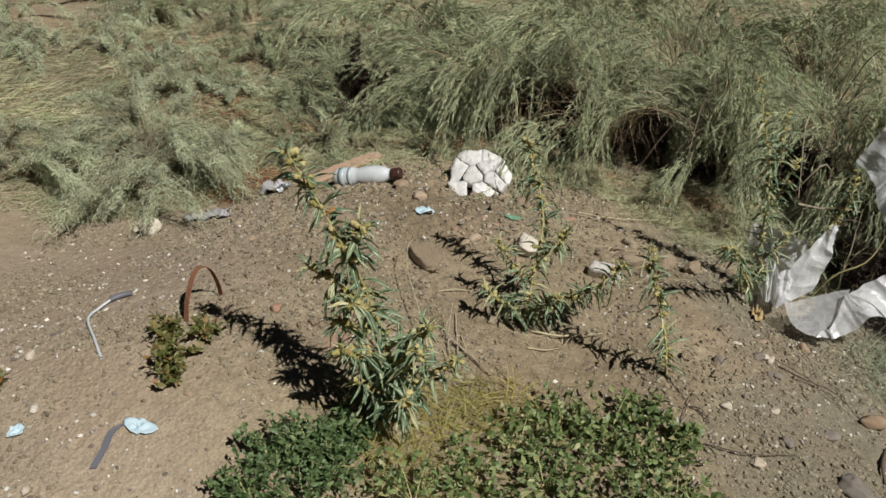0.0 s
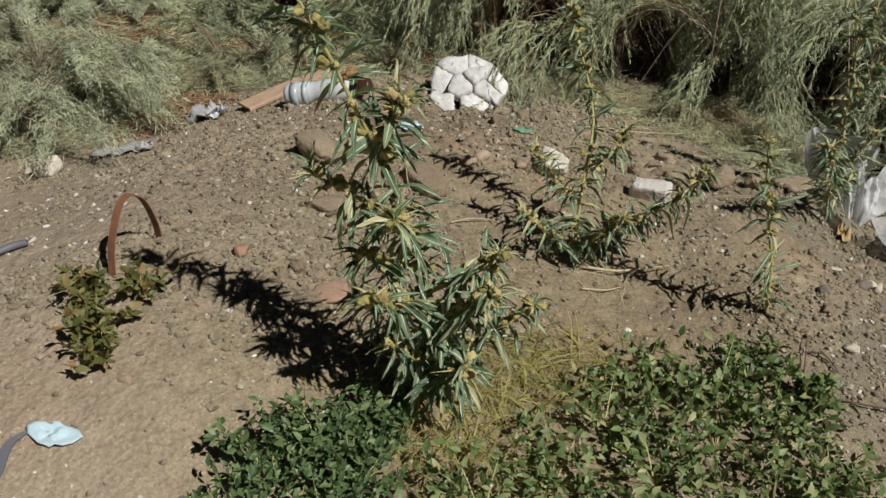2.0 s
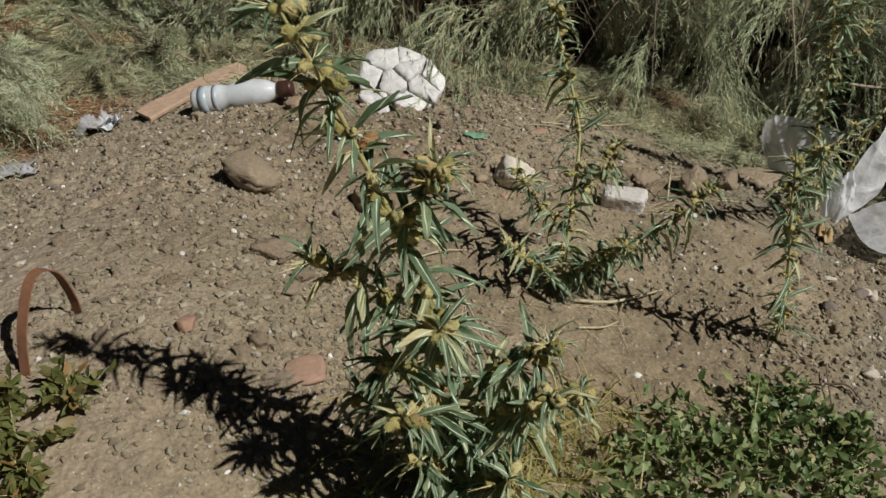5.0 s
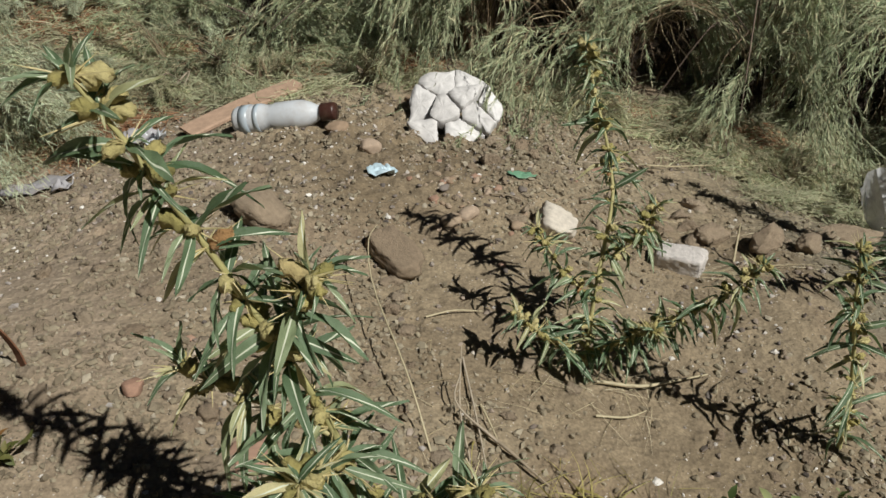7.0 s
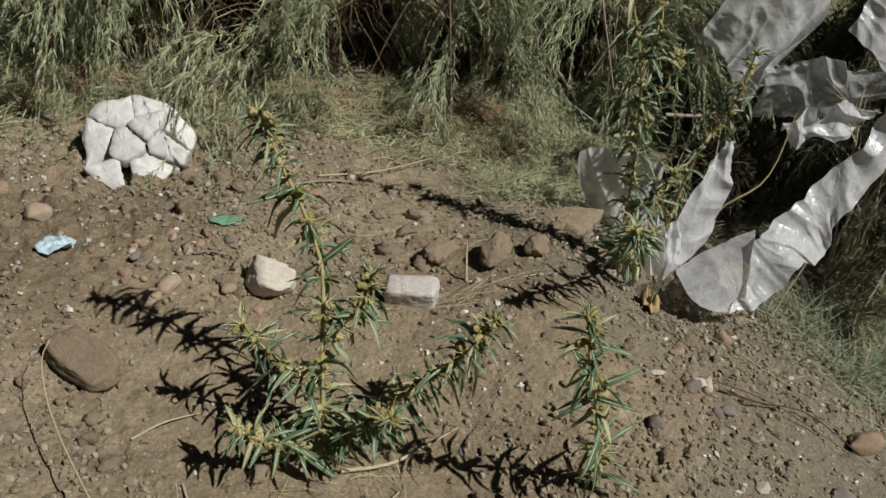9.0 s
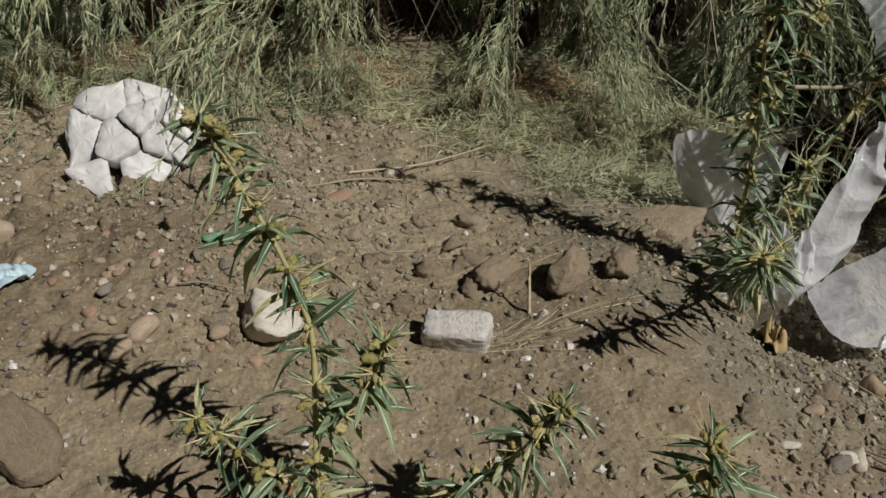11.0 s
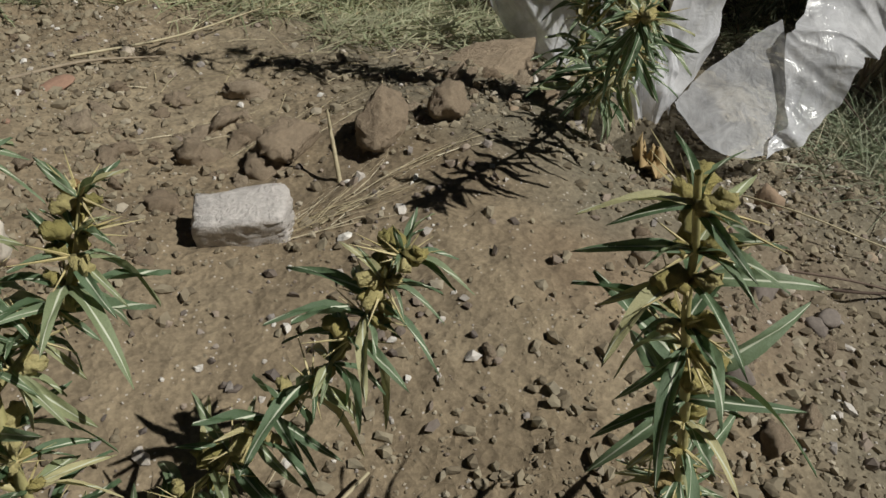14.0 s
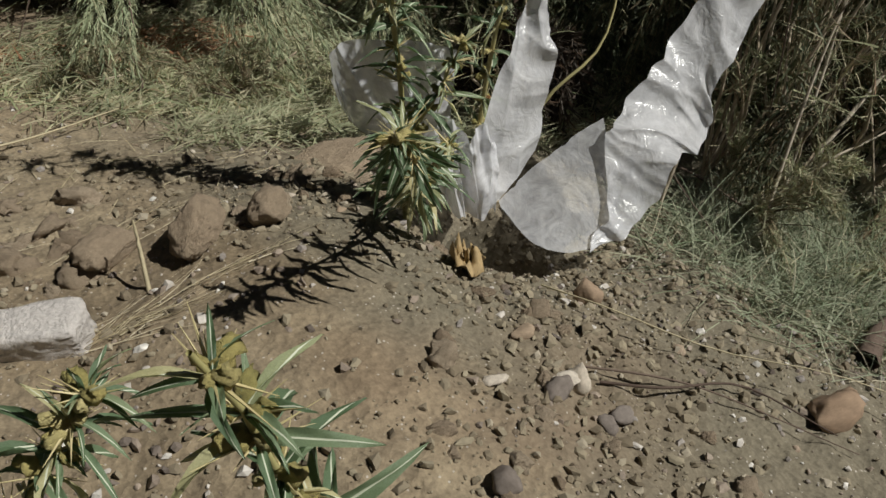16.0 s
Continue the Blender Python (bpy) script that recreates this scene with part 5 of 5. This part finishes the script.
stalk("stout brown dead stalk on soil", [on(0.048, 1.761, 0.004), on(0.098, 1.702, 0.012), on(0.145, 1.649, 0.006)], 0.0034, TWIG)
stalk("thin straw stalk on soil", [on(0.072, 1.785, 0.004), on(0.080, 1.750, 0.012), on(0.090, 1.712, 0.006)], 0.002, STRAW)
stalk("thin brown stalk on soil", [on(0.057, 1.879, 0.004), on(0.062, 1.756, 0.012), on(0.066, 1.651, 0.006)], 0.0018, TWIG)
stalk("thin straw stalk on soil", [on(0.009, 1.970, 0.004), on(0.054, 1.983, 0.012), on(0.102, 1.992, 0.006)], 0.0018, STRAW)
stalk("thin straw stalk on soil", [on(0.025, 1.719, 0.004), on(0.037, 1.683, 0.012), on(0.047, 1.662, 0.006)], 0.0022, STRAW)
stalk("forked dark twig on gravelly soil", [on(0.527, 1.450, 0.004), on(0.573, 1.536, 0.012), on(0.620, 1.631, 0.012), on(0.635, 1.645, 0.006)], 0.0016, DARK_TWIG)
stalk("forked dark twig on gravelly soil", [on(0.598, 1.609, 0.004), on(0.635, 1.594, 0.012), on(0.650, 1.559, 0.006)], 0.002, DARK_TWIG)
stalk("dark dry stem trailing over gravel", [on(0.903, 1.837, 0.004), on(0.951, 1.793, 0.012), on(1.031, 1.756, 0.012), on(1.073, 1.666, 0.006)], 0.0018, DARK_TWIG)
stalk("crooked dark branch among the rubble", [on(1.103, 1.603, 0.004), on(1.062, 1.534, 0.012), on(1.046, 1.478, 0.006)], 0.006, DARK_TWIG)
rock("dark_stone", "rough dark lump of clinker on gravel", 0.827, 1.540, (0.0364, 0.028, 0.0196), 107, rock_mesh("stone", 71, DARK_STONE, 0.4, 0.3, 3), 0.25)
rock("pale_stone", "white broken chip of stone on gravel", 0.863, 1.849, (0.0312, 0.024, 0.0168), 144, rock_mesh("stone", 72, PALE_STONE, 0.4, 0.3, 3), 0.25)
rock("pale_stone", "flat pale stone half buried in gravel", 0.706, 1.625, (0.0364, 0.028, 0.0196), 1, rock_mesh("stone", 73, PALE_STONE, 0.4, 0.3, 3), 0.25)
rock("pale_stone", "pale rough lump of mortar on gravel", 0.736, 1.456, (0.039, 0.03, 0.021), 38, rock_mesh("stone", 74, PALE_STONE, 0.4, 0.3, 3), 0.25)
rock("dark_stone", "dark stone chip on gravel", 0.866, 1.792, (0.0234, 0.018, 0.0126), 75, rock_mesh("stone", 75, DARK_STONE, 0.4, 0.3, 3), 0.25)
rock("dark_stone", "rounded grey-brown stone half buried", 0.950, 1.429, (0.078, 0.06, 0.042), 112, rock_mesh("stone", 76, DARK_STONE, 0.4, 0.3, 3), 0.25)


def tuft(label, x, y, spread, count, length, seed, material, direction=None, name="straw_tuft", rise=0.5, width=0.001, loose=0.28):
    """A tuft of thin blades or a sheaf lying one way."""
    rng = np.random.default_rng(seed)
    px, py = x + rng.normal(0, spread[0], count), y + rng.normal(0, spread[1], count)
    root = np.stack([px, py, ground_z(px, py)], -1)
    d = unit(np.column_stack([rng.normal(0, 1, (count, 2)), np.abs(rng.normal(rise, 0.3, count))]))
    if direction:
        d = unit(np.array(direction) + d * loose)
    l = length * rng.uniform(0.5, 1.2, count)
    s = np.linspace(0, 1, 5)[None, :, None]
    path = root[:, None] + d[:, None] * s * l[:, None, None] + (0, 0, -0.45) * s * s * l[:, None, None] + rng.normal(0, 0.1, (count, 1, 3)) * s * s * l[:, None, None]
    path[..., 2] = np.maximum(path[..., 2], ground_z(path[..., 0], path[..., 1]) + 0.003)
    v, f = ribbons(path, width * rng.uniform(0.7, 1.4, count), unit(np.cross(d, rng.normal(0, 1, (count, 3)))))
    return thing(name, label, "grass", kind="stuff", data=np_mesh(name, v, f, [material]))


YELLOW_GRASS = ramp_shader("yellow_grass", [(0, (0.40, 0.34, 0.11)), (0.6, (0.46, 0.40, 0.15)), (1, (0.24, 0.27, 0.08))], 0.6, 90, 0.0, by="island", leaf=0.3)
tuft("sheaf of fine bleached straw beside the mortar block", 0.535, 2.132, (0.03, 0.010), 46, 0.11, 71, STRAW, (0.99, 0.06, 0.06), width=0.0008, loose=0.4)
tuft("bleached straw stems lying past the block", 0.64, 2.137, (0.05, 0.007), 22, 0.13, 72, STRAW, (0.99, 0.08, 0.08), width=0.0008, loose=0.2)
tuft("scattered straw on cloddy soil", 0.63, 2.29, (0.05, 0.012), 16, 0.1, 73, STRAW, (0.95, 0.1, 0.1), width=0.0008)
tuft("thin yellow-green grass among the leafy weeds", 0.02, 1.50, (0.09, 0.05), 420, 0.10, 74, YELLOW_GRASS, rise=0.8)
tuft("thin yellow-green grass among the leafy weeds", 0.20, 1.55, (0.10, 0.05), 420, 0.08, 75, YELLOW_GRASS, rise=0.7)
tuft("thin yellow-green grass among the leafy weeds", -0.02, 1.33, (0.09, 0.06), 420, 0.11, 76, YELLOW_GRASS, rise=0.8)
tuft("thin yellow-green grass among the leafy weeds", -0.08, 1.44, (0.07, 0.05), 130, 0.115, 90, YELLOW_GRASS, rise=0.7, width=0.003)
tuft("thin yellow-green grass among the leafy weeds", 0.04, 1.50, (0.07, 0.05), 130, 0.115, 91, YELLOW_GRASS, rise=0.7, width=0.003)
tuft("thin yellow-green grass among the leafy weeds", -0.05, 1.35, (0.07, 0.05), 130, 0.115, 92, YELLOW_GRASS, rise=0.7, width=0.003)
tuft("thin yellow-green grass among the leafy weeds", 0.15, 1.56, (0.07, 0.05), 130, 0.115, 93, YELLOW_GRASS, rise=0.7, width=0.003)
tuft("dry straw at the foot of the spiny weed", 0.28, 1.84, (0.06, 0.03), 70, 0.09, 77, STRAW)
tuft("scattered straw on bare soil", 0.05, 1.78, (0.12, 0.06), 40, 0.09, 78, STRAW, rise=0.15)
tuft("fine dry straw over the shadowed soil", 0.75, 2.45, (0.13, 0.08), 140, 0.09, 79, STRAW, rise=0.1)


GREY_STRAW = ramp_shader("grey_straw", [(0, (0.28, 0.28, 0.19)), (0.4, (0.37, 0.40, 0.28)), (0.8, (0.28, 0.35, 0.22)), (1, (0.55, 0.49, 0.36))], 0.7, 150, 0.0, by="island", leaf=0.1)
for k, (x, y, sx, sy, n) in enumerate([(1.33, 2.00, 0.07, 0.05, 1100), (1.36, 1.86, 0.08, 0.06, 1300), (1.48, 1.93, 0.08, 0.07, 1400), (1.40, 1.75, 0.07, 0.05, 900), (1.27, 1.82, 0.05, 0.05, 350), (1.50, 1.80, 0.08, 0.06, 900)]):
    tuft("web of fine grey dry weed stems at the shrub foot", x, y, (sx, sy), n, 0.12, 400 + k, GREY_STRAW, rise=0.8, width=0.0015)
PALE_BRANCH = ramp_shader("bleached_branch", [(0, (0.52, 0.45, 0.36)), (1, (0.60, 0.53, 0.43))], 0.8, 110, 0.4)
for pts, r in (
    ([on(1.47, 1.99, 0.01), (1.53, 1.98, -0.25), (1.62, 1.97, -0.16), (1.74, 1.96, -0.04)], 0.0042),
    ([on(1.47, 1.99, 0.02), (1.50, 2.00, -0.22), (1.55, 2.02, -0.08), (1.58, 2.04, 0.06)], 0.003),
    ([on(1.36, 1.95, 0.01), (1.41, 1.97, -0.20), (1.47, 1.99, -0.08), (1.53, 2.0, 0.03)], 0.0026),
    ([on(1.44, 1.97, 0.01), (1.49, 1.95, -0.24), (1.56, 1.93, -0.22), (1.64, 1.91, -0.20)], 0.0024),
):
    stalk("bleached bare branch at the foot of the shrub", pts, r, PALE_BRANCH, "bare_branch")
stalk("charred dark piece of wood under the shrub", [on(1.24, 1.72, 0.012), on(1.29, 1.735, 0.02), on(1.36, 1.745, 0.015)], 0.016, DARK_TWIG, "charred_wood")
stalk("charred dark piece of wood under the shrub", [on(1.30, 1.70, 0.01), on(1.35, 1.70, 0.018), on(1.40, 1.685, 0.012)], 0.012, DARK_TWIG, "charred_wood")


def twiggy_shrub(label, x, y, reach, height, branches, seed, lean, material, twig_material):
    """Thin bare branches fanning out of one root, each with forked side twigs."""
    rng = np.random.default_rng(seed)
    z0 = gz(x, y)
    shrub = thing("dry_shrub", label, "bush", (x, y, z0), "dry shrubs")
    starts, ways, sizes = [], [], []
    for k in range(branches):
        a = rng.uniform(0, 2 * np.pi)
        tip = np.array([math.cos(a) * reach * rng.uniform(0.3, 1) + lean[0] * height, math.sin(a) * reach * rng.uniform(0.3, 1) + lean[1] * height, height * rng.uniform(0.45, 1.1)])
        mid = tip * (0.4, 0.4, 0.55) + rng.normal(0, 0.03, 3)
        path = curve_points([(0, 0, 0), mid, tip], 14)
        path += np.cumsum(rng.normal(0, 0.003, path.shape), 0)
        part("branch", tube("branch", path, [0.0032, 0.0022, 0.0009], material, 5), shrub)
        for i in rng.integers(3, 13, 11):
            starts.append(path[i])
            ways.append(unit(unit(path[i + 1] - path[i]) + rng.normal(0, 0.75, 3)))
            sizes.append(rng.uniform(0.05, 0.14))
    at, way, size = np.array(starts), np.array(ways), np.array(sizes)
    s = np.linspace(0, 1, 6)[None, :, None]
    side = at[:, None] + way[:, None] * s * size[:, None, None] + rng.normal(0, 0.25, (len(at), 1, 3)) * s * s * size[:, None, None]
    i = rng.integers(1, 5, (len(at), 5))
    rows = np.arange(len(at))[:, None]
    at2 = side[rows, i].reshape(-1, 3)
    way2 = unit(np.repeat(way, 5, 0) + rng.normal(0, 0.8, at2.shape))
    small = at2[:, None] + way2[:, None] * s * (np.repeat(size, 5) * 0.5)[:, None, None] + rng.normal(0, 0.2, (len(at2), 1, 3)) * s * s * 0.04
    v, f = join([ribbons(side, np.full(len(side), 0.0026), unit(rng.normal(0, 1, (len(side), 3)))), ribbons(small, np.full(len(small), 0.0017), unit(rng.normal(0, 1, (len(small), 3))))])
    part("twig_tangle", np_mesh("twig_tangle", v, f, [twig_material]), shrub, kind="stuff")
    return shrub


GREEN_TWIG = ramp_shader("green_grey_twig", [(0, (0.20, 0.23, 0.12)), (0.5, (0.36, 0.37, 0.22)), (0.85, (0.50, 0.44, 0.30)), (1, (0.26, 0.14, 0.08))], 0.75, 90, 0.0, by="island")
for k, (x, y, r, h, n, lean) in enumerate([(1.50, 2.02, 0.16, 0.46, 10, (0.2, -0.1)), (1.64, 1.95, 0.18, 0.40, 10, (0.2, -0.2)), (1.42, 2.10, 0.14, 0.50, 8, (0.1, -0.05)), (1.62, 2.10, 0.2, 0.6, 10, (0.1, -0.1)), (1.24, 2.32, 0.12, 0.36, 3, (0.0, 0.1))]):
    twiggy_shrub("thin bare shrub of pale grey-green twigs", x, y, r, h, n, 500 + k, lean, PALE_BRANCH if k % 2 else TWIG, GREEN_TWIG)


# ---- low leafy weeds ----
def leafy_weed(label, x, y, reach, height, stems, per_stem, leaf, seed, material, name="leafy_weed"):
    rng = np.random.default_rng(seed)
    z0 = gz(x, y)
    weed = thing(name, label, "weed", (x, y, z0), "leafy weeds")
    roots, bases, ways = [], [], []
    pieces = []
    for k in range(stems):
        a, r = rng.uniform(0, 2 * np.pi), reach * math.sqrt(rng.uniform(0.1, 1))
        tip = np.array([math.cos(a) * r, math.sin(a) * r, height * rng.uniform(0.5, 1.1) * (1 - 0.45 * (r / reach) ** 2)])
        tip[2] += gz(x + tip[0], y + tip[1]) - z0
        path = curve_points([(0, 0, 0), tip * (0.5, 0.5, 0.7), tip], 6)
        pieces.append(path)
        f = rng.uniform(0.25, 1.0, per_stem) * 4.99
        i = f.astype(int)
        bases.append(path[i] + (path[i + 1] - path[i]) * (f - i)[:, None])
        ways.append(np.repeat(unit(tip)[None], per_stem, 0))
    stem_paths = np.array(pieces)
    v, f = ribbons(stem_paths, np.full(stems, 0.0028), unit(rng.normal(0, 1, (stems, 3))))
    part("stalk_tangle", np_mesh("stalk_tangle", v, f, [STEM]), weed, kind="stuff")
    at, way = np.vstack(bases), np.vstack(ways)
    m = len(at)
    d = unit(way * 0.35 + rng.normal(0, 1, (m, 3)) * (1, 1, 0.7) + (0, 0, 0.2))
    up = unit(np.array([0, 0, 0.8]) + rng.normal(0, 0.75, (m, 3)))
    y_ax = unit(np.cross(up, d))
    z_ax = np.cross(d, y_ax)
    size = leaf * (0.45 + 1.15 * rng.random(m) ** 1.6)
    shape = np.array([(0, 0, 0), (0.35, -0.24, 0.06), (0.4, 0, 0), (0.35, 0.24, 0.06), (0.72, -0.17, 0.0), (0.75, 0, -0.06), (0.72, 0.17, 0.0), (1.0, 0, -0.16)])
    verts = at[:, None] + (shape[None, :, :1] * d[:, None] + shape[None, :, 1:2] * y_ax[:, None] + shape[None, :, 2:] * z_ax[:, None]) * size[:, None, None]
    tri = np.array([(0, 1, 2), (0, 2, 3), (1, 4, 5), (1, 5, 2), (2, 5, 6), (2, 6, 3), (4, 7, 5), (5, 7, 6)])
    faces = (np.arange(m)[:, None, None] * 8 + tri[None]).reshape(-1, 3)
    part("foliage", np_mesh("foliage", verts, faces, [material], True), weed, kind="stuff")
    return weed


COOL = "dense dark green leafy weed on bare soil"
FRESH = "fresh green leafy weed with small leaves"
for k, (x, y, r, h) in enumerate([(-0.29, 1.27, 0.09, 0.09), (-0.23, 1.32, 0.08, 0.09), (-0.19, 1.26, 0.08, 0.09), (-0.32, 1.17, 0.10, 0.09), (-0.22, 1.16, 0.11, 0.10), (-0.16, 1.36, 0.06, 0.08)]):
    leafy_weed(COOL, x, y, r, h, 40, 26, 0.0122, 80 + k, COOL_LEAF)
for k, (x, y, r, h) in enumerate([(0.20, 1.44, 0.10, 0.09), (0.30, 1.50, 0.10, 0.09), (0.41, 1.51, 0.11, 0.10), (0.49, 1.56, 0.08, 0.07), (0.37, 1.40, 0.12, 0.11), (0.51, 1.44, 0.10, 0.09), (0.25, 1.33, 0.12, 0.10), (0.42, 1.29, 0.13, 0.10), (0.10, 1.33, 0.11, 0.09), (-0.02, 1.24, 0.12, 0.10), (0.13, 1.20, 0.13, 0.10), (0.57, 1.50, 0.06, 0.06), (0.30, 1.19, 0.13, 0.10), (0.52, 1.31, 0.10, 0.08)]):
    leafy_weed(FRESH, x, y, r * 1.05, h * 0.85, 26, 15, 0.0165, 100 + k, GREEN_LEAF)
OLIVE = "low olive-green weed with reddened older leaves"
for k, (x, y, r, h) in enumerate([(-0.56, 1.53, 0.075, 0.075), (-0.60, 1.60, 0.055, 0.06), (-0.51, 1.60, 0.05, 0.06), (-0.545, 1.47, 0.05, 0.06), (-0.965, 1.49, 0.05, 0.06), (-0.99, 1.41, 0.05, 0.05)]):
    leafy_weed(OLIVE, x, y, r, h, 14, 11, 0.019, 120 + k, OLIVE_LEAF)


# ---- crumbs and gravel over all the bare soil ----
def crumbs(name, label, count, low, high, seed, material, chance, power=3.0):
    """Thousands of small angular bits lying on the soil."""
    rng = np.random.default_rng(seed)
    t = (1 + 5 ** 0.5) / 2
    ico = unit(np.array([(-1, t, 0), (1, t, 0), (-1, -t, 0), (1, -t, 0), (0, -1, t), (0, 1, t), (0, -1, -t), (0, 1, -t), (t, 0, -1), (t, 0, 1), (-t, 0, -1), (-t, 0, 1)])) * 0.5
    tri = np.array([(0, 11, 5), (0, 5, 1), (0, 1, 7), (0, 7, 10), (0, 10, 11), (1, 5, 9), (5, 11, 4), (11, 10, 2), (10, 7, 6), (7, 1, 8), (3, 9, 4), (3, 4, 2), (3, 2, 6), (3, 6, 8), (3, 8, 9), (4, 9, 5), (2, 4, 11), (6, 2, 10), (8, 6, 7), (9, 8, 1)])
    x, y = rng.uniform(-1.35, 1.55, count * 3), rng.uniform(1.0, 3.0, count * 3)
    bare = y < np.interp(x, EDGE_X, EDGE_Y) + 0.08
    keep = np.flatnonzero(bare & (rng.random(count * 3) < chance(x, y)))[:count]
    x, y = x[keep], y[keep]
    n = len(x)
    w = low + (high - low) * rng.random(n) ** power
    dims = np.stack([w * rng.uniform(0.8, 1.5, n), w * rng.uniform(0.7, 1.1, n), w * rng.uniform(0.55, 1.0, n)], -1)
    a = rng.uniform(0, 2 * np.pi, n)
    v = ico[None] * dims[:, None] * rng.uniform(0.5, 1.4, (n, 12, 1))
    c, s = np.cos(a)[:, None], np.sin(a)[:, None]
    v = np.stack([v[..., 0] * c - v[..., 1] * s + x[:, None], v[..., 0] * s + v[..., 1] * c + y[:, None], v[..., 2] + (ground_z(x, y) + dims[:, 2] * 0.25)[:, None]], -1)
    faces = (np.arange(n)[:, None, None] * 12 + tri[None]).reshape(-1, 3)
    return tagged(new(name, np_mesh(name, v, faces, [material])), label, "gravel", kind="stuff")


crumbs("soil_crumbs", "loose crumbs of dry brown earth", 62000, 0.0022, 0.0135, 141, CRUMB, lambda x, y: np.clip(0.55 + 1.0 * vnoise(x * 3, y * 3, 31) + 0.6 * vnoise(x * 9, y * 9, 33) + 0.1 * (x > 0.45), 0.06, 1) * np.where((x < -0.4) & (y < 1.6), 0.35, 1), 4.0)
crumbs("gravel", "pale and grey grit scattered on soil", 16000, 0.0018, 0.012, 142, GRAVEL, lambda x, y: np.where((x > 0.45) & (y < 2.1), 0.9, 0.5) * np.clip(0.6 + 0.9 * vnoise(x * 6, y * 6, 35), 0.1, 1), 4.5)
